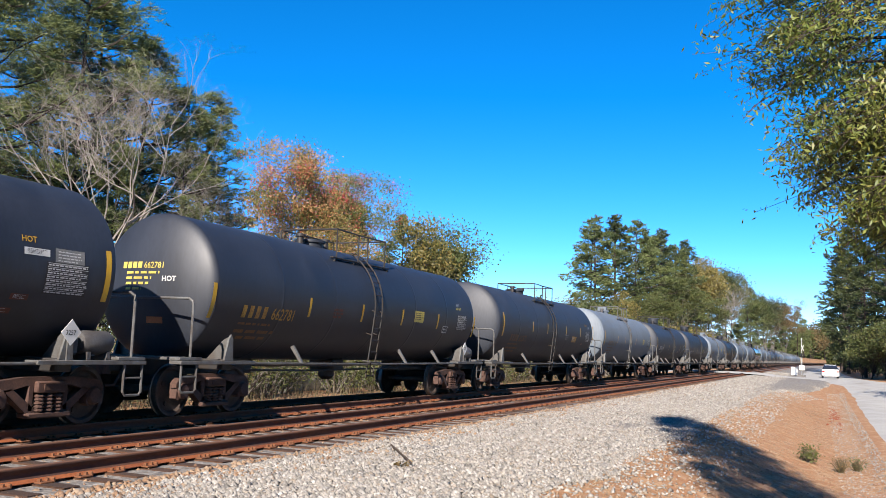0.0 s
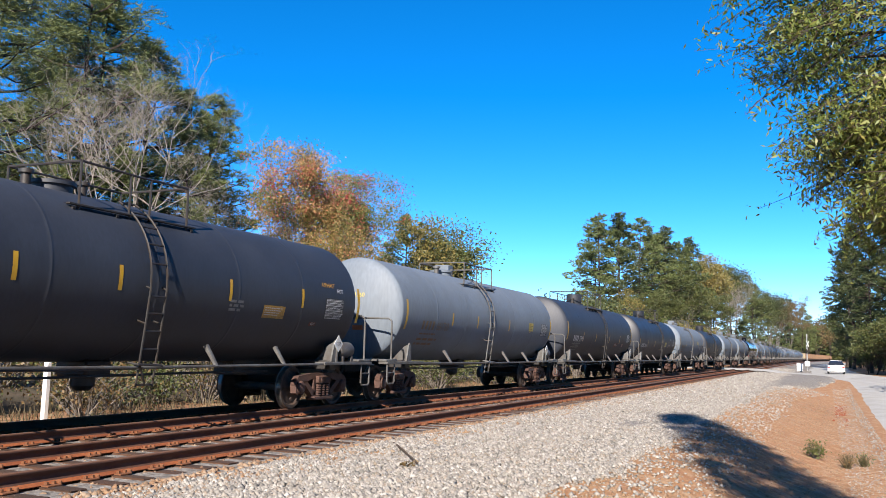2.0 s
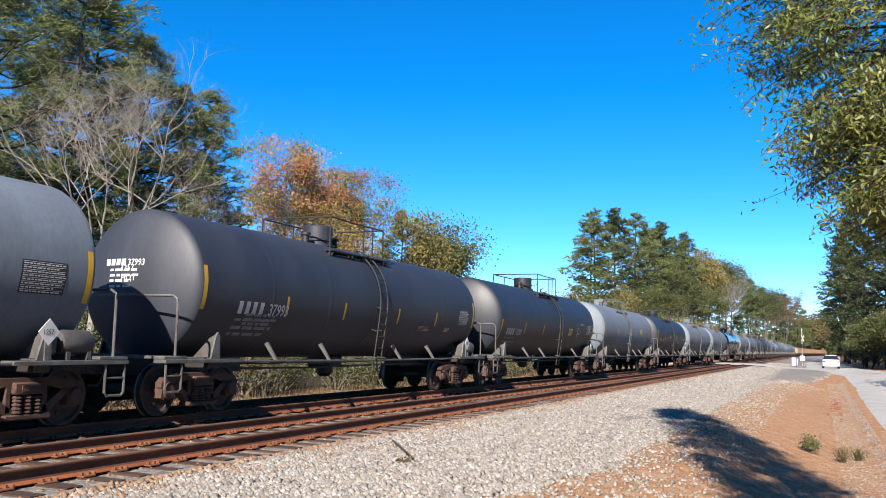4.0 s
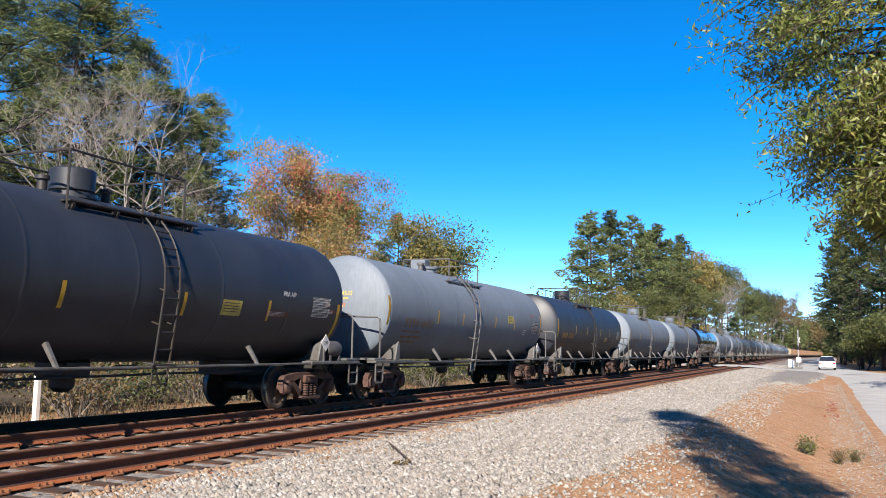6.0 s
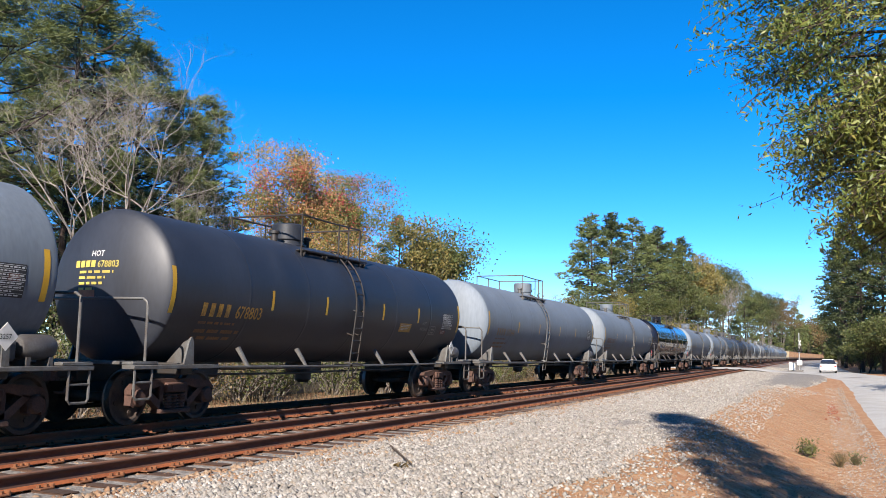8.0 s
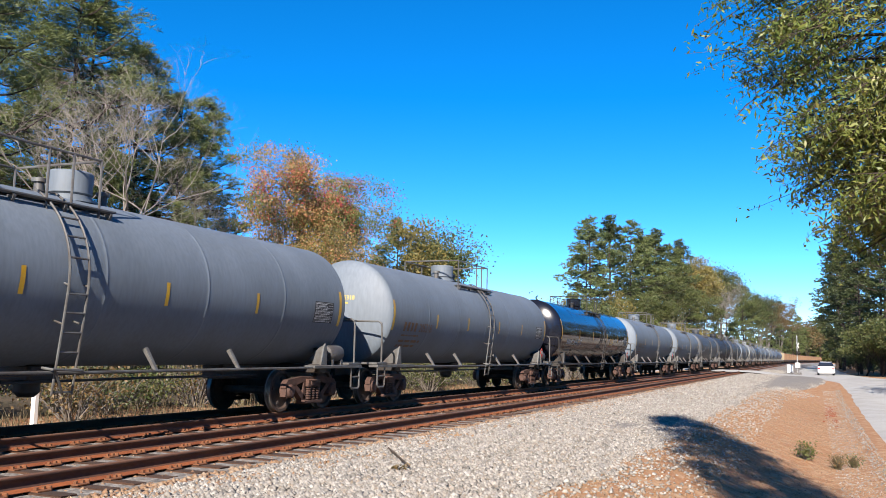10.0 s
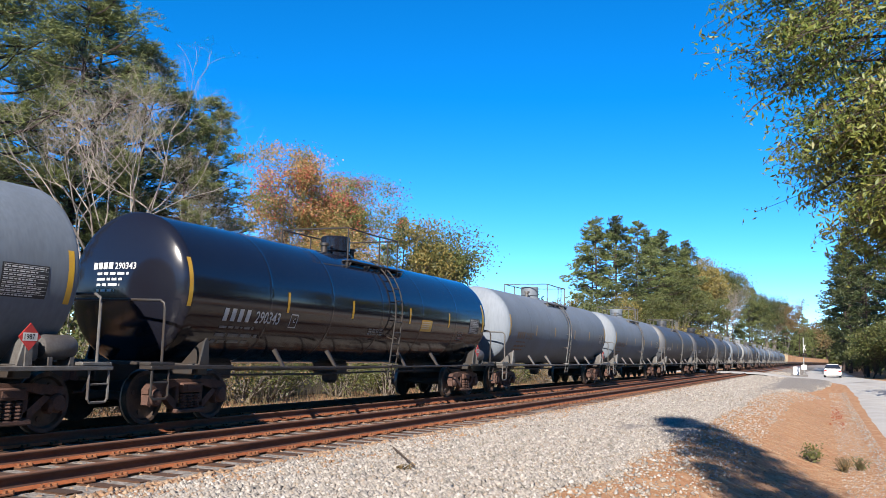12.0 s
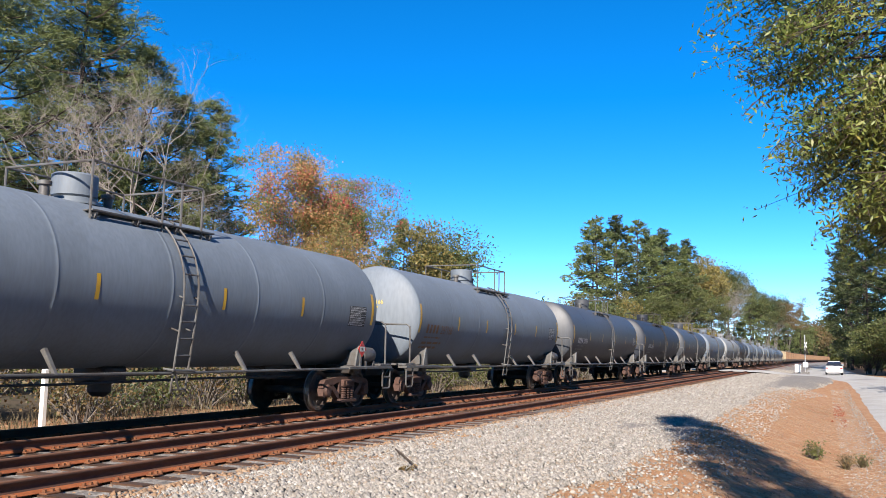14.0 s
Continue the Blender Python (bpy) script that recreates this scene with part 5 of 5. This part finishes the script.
def overhanging_oak():
    """The small tree beside the viewer: its leafy edge hangs into view, and its shadow falls on the bank."""
    rng = np.random.default_rng(77)
    x0, y0 = 1.5, 8.5
    g = ground_z(x0, y0) - 0.05
    t = thing("oak_tree", "small oak with sunlit green and yellowing leaves", "tree", at=pose(x0, y0, g))
    bm = bmesh.new()
    tube(bm, [(0, 0, 0), (-0.05, 0.05, 3), (-0.3, 0.0, 6), (-1.2, -0.2, 10.2)], 0.14, 9, 0.02)
    heights = [2.45, 2.65, 3.05, 3.4, 3.7, 4.2, 4.7, 5.3, 7.0, 9.6, 10.2]
    left = [0.30, 0.12, 0.02, -0.22, -0.40, -0.58, -0.74, -0.70, -0.85, -1.0, -0.8]
    right = [1.1, 1.5, 1.9, 2.1, 2.2, 2.3, 2.3, 2.25, 1.7, 0.1, -0.5]
    twigs = []
    for k in range(1000):
        z = 2.5 + 7.6 * rng.random() ** 1.55
        a = float(np.interp(z, heights, left)) + 0.14 * math.sin(z * 5.6) + 0.08 * math.sin(z * 14.0)
        b = float(np.interp(z, heights, right))
        x, y = a + (b - a) * rng.random() ** 1.1, 8.2 + rng.uniform(-0.9, 0.95)
        tip = Vector((x - x0, y - y0, z - g))
        s = tip + Vector((0.45 + 0.3 * rng.random(), rng.normal(0.1, 0.15), 0.22 + 0.2 * rng.random()))
        tube(bm, [s, (s + tip) / 2 + Vector((0, 0, 0.04)), tip], 0.008, 4, 0.003, cap=False)
        for j in range(8):
            e = s + (tip - s) * rng.uniform(0.2, 1.0)
            twigs.append((e, e + Vector((rng.normal(-0.08, 0.17), rng.normal(0, 0.17), rng.normal(-0.08, 0.11)))))
    for k in range(26):
        z = 2.9 + 6.5 * k / 26
        b = float(np.interp(z, heights, left)) + 0.6
        tube(bm, [(-0.1 - 0.11 * max(0, z - 6), 0, z - g - 0.5), ((b - x0) * 0.5, rng.uniform(-0.5, 0.3), z - g), (b - x0, rng.uniform(-0.9, 0.4), z - g - 0.05)], 0.03, 5, 0.008, cap=False)
    # a few bare-ended twigs hang lower
    for x, z in ((0.10, 2.5), (0.24, 2.38), (-0.02, 2.8), (-0.52, 3.6), (-0.80, 4.35), (-0.34, 3.2), (0.36, 2.26), (0.5, 2.35)):
        e = Vector((x - x0, 8.1 - y0, z - g))
        tube(bm, [e + Vector((0.8, 0, 0.5)), e + Vector((0.33, 0, 0.2)), e, e + Vector((-0.08, 0, -0.1))], 0.007, 4, 0.003, cap=False)
        for j in range(2):
            twigs.append((e + Vector((rng.normal(0.08, 0.08), 0, 0.06)), e + Vector((rng.normal(-0.08, 0.08), 0, -0.11))))
    for a, b in twigs:
        tube(bm, [a, b], 0.004, 3, 0.002, cap=False)
    part("trunk", bm, BARK, t, "trunk, limbs and thin twigs")
    ends = np.array([[a[:], b[:]] for a, b in twigs for _ in range(19)])
    f = rng.uniform(0.1, 1.1, (len(ends), 1))
    c = ends[:, 0] + (ends[:, 1] - ends[:, 0]) * f + rng.normal(0, 0.05, (len(ends), 3))
    link("crown", leaf_mesh("crown", c, 0.062, OAK, rng, 0.28, 0.5), None, t, "narrow green and yellow oak leaves")


def plants():
    near_a = pine_meshes(18.5, 4.2, 0.28, 4200, 0.28, 11, PINE, 1, 0.066, 52)
    near_b = pine_meshes(16.0, 3.6, 0.25, 3800, 0.27, 11, PINE, 2, 0.066, 46)
    near_c = pine_meshes(14.0, 3.1, 0.22, 3300, 0.26, 11, PINE, 3, 0.066, 42)
    for m, x, y, s, r in ((near_a, -28.0, 26.6, 0.93, 10), (near_a, -26, 21.0, 0.85, 200), (near_a, -28.5, 28.0, 0.86, 300), (near_b, -29.0, 31.6, 0.95, 60), (near_c, -28.5, 34.2, 0.95, 0), (near_c, -29.3, 36.0, 1.0, 140), (near_b, -34.5, 31.0, 0.95, 130), (near_c, -25.0, 30.5, 0.72, 220), (near_a, -36, 27, 1.0, 90), (near_b, -25, 16.5, 0.9, 30), (near_c, -24.5, 25, 0.62, 75), (near_b, -32, 41, 0.66, 20), (near_c, -31, 46, 0.6, 50), (near_c, -24.5, 12, 0.9, 10)):
        pine(m, "tall loblolly pine behind the tracks", x, y, s, r, "pines behind the bare tree")
    broadleaf("bare pale-barked tree in front of pines", -20.6, 20.6, 10.8, 3.9, None, 0, 0.1, 11, PALEBARK, 0.34, 6, 3, spread=0.55, girth=0.012, thin=0.56)
    broadleaf("bare pale tree among the far pines", -20.5, 214, 19, 5.5, None, 0, 0.1, 13, PALEBARK, 0.25, 5, 3, spread=0.5, girth=0.012, thin=0.62)
    broadleaf("bare grey tree beside the pines", -22.0, 26.4, 7.8, 3.2, None, 0, 0.10, 12, PALEBARK, 0.32, 6, 3, 0.5, spread=0.6, girth=0.011, thin=0.56)
    broadleaf("autumn maple with orange and red leaves", -24.2, 36.6, 11.0, 2.5, MAPLE, 32000, 0.095, 21, BARE, 0.22, 3, 3, 0.34, extra_leaf=[(MAPLE, 0.48), (MAPLE_G, 0.27), (GOLD, 0.18), (CRIMSON, 0.07)])
    broadleaf("turning maple with green and crimson leaves", -25.0, 44.0, 11.2, 2.6, MAPLE_G, 34000, 0.095, 22, BARE, 0.25, 3, 3, 0.36, extra_leaf=[(MAPLE_G, 0.66), (MAPLE, 0.14), (CRIMSON, 0.20)])
    broadleaf("low orange maple behind the train", -22.3, 36.9, 7.4, 2.8, GOLD, 15000, 0.09, 23, BARE, 0.2, 3, 3, 0.4, extra_leaf=MAPLE)
    broadleaf("small yellow-green tree behind the train", -23.0, 49.6, 9.4, 1.8, GOLD, 8000, 0.15, 24, BARE, 0.2, 3, 3, 0.5, extra_leaf=SCRUB)
    broadleaf("small green tree behind the train", -23.2, 55.0, 9.8, 1.9, SCRUB, 10000, 0.16, 25, BARE, 0.2, 3, 3, 0.55, extra_leaf=PINE)
    for i, (x, y, s) in enumerate(((-25.5, 52.5, 0.72), (-27, 47.5, 0.72), (-29, 56, 0.62))):
        pine(near_c, "young pine among the scrub", x, y, s, 70 * i)
    rng = np.random.default_rng(31)
    # undergrowth along the far side
    for k in range(64):
        y = 9 + 1.2 * k + rng.uniform(-0.6, 0.6)
        x = -17.0 - rng.uniform(0, 3.6)
        h = rng.uniform(1.3, 2.6) + (1.6 if y > 60 else 0)
        leaf = [SCRUB, SCRUB, PINE_DARK, RUSSET][int(rng.integers(0, 4))]
        shrub("undergrowth_shrub", "tangled half-bare shrub behind the tracks", x, y, rng.uniform(2.2, 3.4), h, leaf, 1500, 0.085, 100 + k, 30)
    for k in range(22):
        shrub("undergrowth_shrub", "tall green shrub at the edge of the woods", -22.0 - rng.uniform(0, 4.5), 6 + 2.4 * k, 3.6, rng.uniform(2.6, 4.2), [SCRUB, PINE_DARK, GOLD][k % 3], 1500, 0.12, 160 + k, 30)
    for k in range(14):
        y = 44 + 3.4 * k
        shrub("sapling_clump", "clump of thin pale saplings", -21.6 - rng.uniform(0, 2.0), y, 2.6, rng.uniform(4.6, 6.6) if y < 60 else rng.uniform(4.0, 5.4), GOLD, 240, 0.15, 200 + k, 34, STRAW)
    # dry grass and weeds on the far verge
    n = 7000
    y = 7 + 80 * rng.random(n) ** 1.5
    x = -16.0 - 3.6 * rng.random(n)
    z = np.array([ground_z(a, b) for a, b in zip(x, y)])
    h = (0.10 + 0.55 * rng.random(n) ** 1.8) * (0.5 + 0.5 * np.clip((-x - 16.2) / 1.5, 0, 1))
    a = rng.random(n) * 6.28
    w = 0.008 + 0.008 * rng.random(n)
    lx, ly = rng.normal(0, 0.22, n) * h, rng.normal(0, 0.22, n) * h
    v = np.stack([np.stack([x - w * np.cos(a), y - w * np.sin(a), z], 1), np.stack([x + w * np.cos(a), y + w * np.sin(a), z], 1), np.stack([x + lx, y + ly, z + h], 1)], 1)
    tagged(link("dry_grass", raw_mesh("dry_grass", v.reshape(-1, 3), np.arange(3 * n).reshape(n, 3), STRAW)), "dry straw-coloured grass on the verge", "grass", kind="stuff")
    m = 9000
    y = 7 + 45 * rng.random(m) ** 1.6
    x = -3.3 + 4.1 * rng.random(m)
    z = np.array([ground_z(a, b) for a, b in zip(x, y)]) + 0.012
    a = rng.normal(0.6, 0.5, m)
    q = 0.05 + 0.10 * rng.random(m)
    d = np.stack([np.cos(a), np.sin(a), rng.normal(0, 0.12, m)], 1) * q[:, None]
    e = np.stack([-np.sin(a), np.cos(a), 0 * a], 1) * 0.004
    c = np.stack([x, y, z], 1)
    v = np.stack([c - d / 2 - e, c - d / 2 + e, c + d / 2], 1)
    tagged(link("straw_litter", raw_mesh("straw_litter", v.reshape(-1, 3), np.arange(3 * m).reshape(m, 3), STRAW)), "dry straw and needles on the clay bank", "litter", kind="stuff")
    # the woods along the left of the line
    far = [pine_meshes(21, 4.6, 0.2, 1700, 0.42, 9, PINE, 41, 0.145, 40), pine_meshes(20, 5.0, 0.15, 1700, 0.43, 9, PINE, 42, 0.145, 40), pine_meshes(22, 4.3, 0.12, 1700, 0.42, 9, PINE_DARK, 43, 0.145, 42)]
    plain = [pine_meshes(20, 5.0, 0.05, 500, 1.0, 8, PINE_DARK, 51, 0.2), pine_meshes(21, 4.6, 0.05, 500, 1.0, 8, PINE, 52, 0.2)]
    line = [(-25.0, 106.5, 0.86), (-27.5, 113, 0.86), (-26, 122, 0.95), (-25.0, 130, 1.0), (-24.5, 138, 1.0), (-24, 146.5, 1.02), (-26, 154, 1.04), (-23.5, 161, 1.05), (-23, 169, 1.07), (-24.5, 180, 1.08), (-23, 205, 1.08), (-22, 236, 1.1), (-23, 258, 1.12), (-20.5, 291, 1.16), (-22, 318, 1.2), (-19.5, 350, 1.2), (-18.5, 400, 1.3), (-17, 440, 1.3), (-15, 490, 1.3), (-16, 550, 1.3), (-30, 140, 1.0), (-29, 165, 1.08), (-30, 200, 1.1), (-29, 235, 1.15)]
    for i, (x, y, s) in enumerate(line):
        pine(far[i % 3], "tall pine in the woods along the line", x + curve_x(y), y, s, 47 * i)
    for i, (x, y, h, leaf) in enumerate(((-21.5, 187, 21.5, GOLD), (-21.5, 150, 15, SCRUB), (-20.5, 176, 13, SCRUB), (-21, 222, 22.5, SCRUB), (-20, 300, 22, SCRUB), (-19, 335, 24, PINE_DARK), (-18.5, 385, 26, RUSSET), (-22, 136, 11, SCRUB), (-22.5, 108, 9, GOLD), (-22.5, 95, 8, SCRUB), (-22.5, 84, 7, GOLD), (-22, 121, 10, SCRUB), (-17, 430, 26, RUSSET))):
        broadleaf("leafy autumn tree at the wood's edge", x + curve_x(y), y, h, 0.27 * h, leaf, 8500, 0.0165 * h, 300 + i, BARE, 0.2, 3, 3, 0.036 * h, "autumn trees at the wood's edge")
    for i, (x, y, s) in enumerate(((-9, 640, 1.15), (3, 720, 1.2), (12, 760, 1.2), (24, 700, 1.2), (-4, 700, 1.1), (34, 640, 1.2), (18, 900, 1.4), (40, 900, 1.4), (60, 820, 1.4))):
        pine(far[i % 3], "distant pine closing the view", x + curve_x(y) * 0.35, y, s, 31 * i, "distant pines")
    def thicket(label, n, xs, ys, top, size, leaf, bend):
        y = ys[0] + (ys[1] - ys[0]) * rng.random(n)
        x = xs[0] + (xs[1] - xs[0]) * rng.random(n) + bend * np.array([curve_x(b) for b in y])
        h = top * (0.75 + 0.35 * np.sin(x * 0.31 + y * 0.17) * np.sin(y * 0.071))
        c = np.stack([x, y, -0.4 + h * rng.random(n) ** 0.8], 1)
        tagged(link("thicket", leaf_mesh("thicket", c, size, leaf, rng, 0.8)), label, "woods", kind="stuff")

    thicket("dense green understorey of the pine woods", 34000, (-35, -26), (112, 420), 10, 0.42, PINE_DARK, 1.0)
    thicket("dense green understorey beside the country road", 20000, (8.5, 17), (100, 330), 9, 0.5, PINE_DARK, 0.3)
    thicket("distant autumn woods closing the view", 14000, (-40, 110), (640, 760), 20, 2.6, SCRUB, 0.0)
    thicket("green understorey behind the bare trees", 9000, (-40, -27), (-10, 95), 4.5, 0.5, SCRUB, 0.0)
    # trees to the right of the crossing, their shade put into the dark needle green
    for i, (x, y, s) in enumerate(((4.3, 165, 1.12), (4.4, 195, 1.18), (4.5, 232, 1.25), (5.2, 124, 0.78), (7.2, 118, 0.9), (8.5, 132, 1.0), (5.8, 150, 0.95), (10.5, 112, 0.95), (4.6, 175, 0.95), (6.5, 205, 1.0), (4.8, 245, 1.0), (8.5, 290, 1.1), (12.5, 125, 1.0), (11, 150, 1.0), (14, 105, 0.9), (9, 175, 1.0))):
        pine(far[2], "pine with shade-darkened green beside the country road", x, y, s, 61 * i, "pines beside the road")
    for i, (x, y, h) in enumerate(((5.2, 112, 5.6), (6.6, 108, 6.0), (4.6, 118, 4.5), (8.4, 104, 6.5))):
        broadleaf("bright green leafy bush beside the road", x, y, h, 0.45 * h, SCRUB, 4200, 0.24, 330 + i, BARK, 0.1, 2, 4, 0.42)
    for i, (x, y) in enumerate(((11.5, 66), (12.5, 76), (10.8, 58))):
        broadleaf("roadside oak shading the road", x, y, 11.5, 3.6, OAK, 4200, 0.3, 340 + i, BARK, 0.25, 2, 4, 0.7)
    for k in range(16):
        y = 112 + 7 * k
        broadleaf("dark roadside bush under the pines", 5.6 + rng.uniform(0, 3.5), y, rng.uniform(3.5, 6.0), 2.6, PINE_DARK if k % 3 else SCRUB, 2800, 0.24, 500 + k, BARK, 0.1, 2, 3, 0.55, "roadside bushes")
    for k in range(16):
        y = 430 + 30 * k
        broadleaf("distant leafy tree closing the view", -13 + curve_x(y) * 0.55 + (k % 4) * 7.0, y + 150, 20 + 4 * (k % 3), 8, RUSSET if k % 2 else SCRUB, 1500, 1.3, 540 + k, BARK, 0.1, 2, 3, 2.2, "distant trees")
    for k in range(26):
        y = 70 + 9 * k
        broadleaf("low bush along the wood's edge", -19.5 - rng.uniform(0, 3) + curve_x(y), y, rng.uniform(4, 7), 3.0, [SCRUB, PINE_DARK, SCRUB, GOLD][k % 4], 3000, 0.22, 600 + k, BARK, 0.1, 2, 3, 0.6, "bushes along the wood's edge")
    for k in range(24):
        y = -52 + 6.2 * k
        pine(plain[k % 2], "dark pine behind the country road", 14.5 + 2.5 * (k % 3) + rng.uniform(-0.8, 0.8), y, 0.66 + 0.1 * (k % 2), 43 * k, "pines behind the road")
    for k in range(12):
        pine(plain[k % 2], "pine behind the country road", -44 + 7 * k, -48 - 4 * (k % 3), 0.7, 29 * k, "pines behind the road")
    overhanging_oak()
    # weeds on the bank
    shrub("bank_weed", "green weed on the clay bank", -0.30, 24.3, 0.48, 0.42, SCRUB, 420, 0.06, 401, 22, BARE, category="weed")
    shrub("bank_weed", "drying grey-green weed on the clay bank", 0.42, 24.0, 0.55, 0.40, RUSSET, 200, 0.05, 402, 40, STRAW, category="weed")
    shrub("bank_weed", "drying grey-green weed on the clay bank", 0.80, 24.8, 0.5, 0.36, SCRUB, 160, 0.05, 403, 34, STRAW, category="weed")
    s = thing("fallen_branch", "brown broken branch lying on the ballast", "branch", at=pose(-5.75, 12.1, -0.25, 0, 0, 0))
    bm = bmesh.new()
    tube(bm, [(-0.75, 1.1, 0.07), (-0.1, 0.12, 0.08), (0.65, -1.0, 0.07)], 0.022, 6, 0.010)
    part("branch", bm, STICK, s)
    s = thing("dead_leaf_clump", "clump of brown dead leaves on the ballast", "leaf litter", at=pose(-5.25, 11.1, -0.235))
    rg = np.random.default_rng(5)
    link("leaves", leaf_mesh("leaves", rg.normal(0, 0.05, (26, 3)) * np.array([1, 1.6, 0.3]) + np.array([0, 0, 0.04]), 0.07, RUSSET, rg, 0.7), None, s)


def motions():
    for car, mid in TRAIN:
        rows = []
        for k in range(15):
            y = mid - travelled(float(k))
            rows.append((float(k), pose(TRACK_2 + curve_x(y), y, 0, 0, 0, heading(y))))
        walk(car, rows)
    turn = [(i / 30 * 1.0, math.degrees(travelled(i / 30) / 0.457)) for i in range(0, 421)]
    for w, dy in WHEELSETS:
        rows = [(t, pose(0, dy, 0.457, a, 0, 0)) for t, a in turn]
        walk(w, rows)


ground()
woodland_floor()
ballast()
roads()
crossing()
sedan()
TRAIN = make_train()
plants()
tracks()
motions()
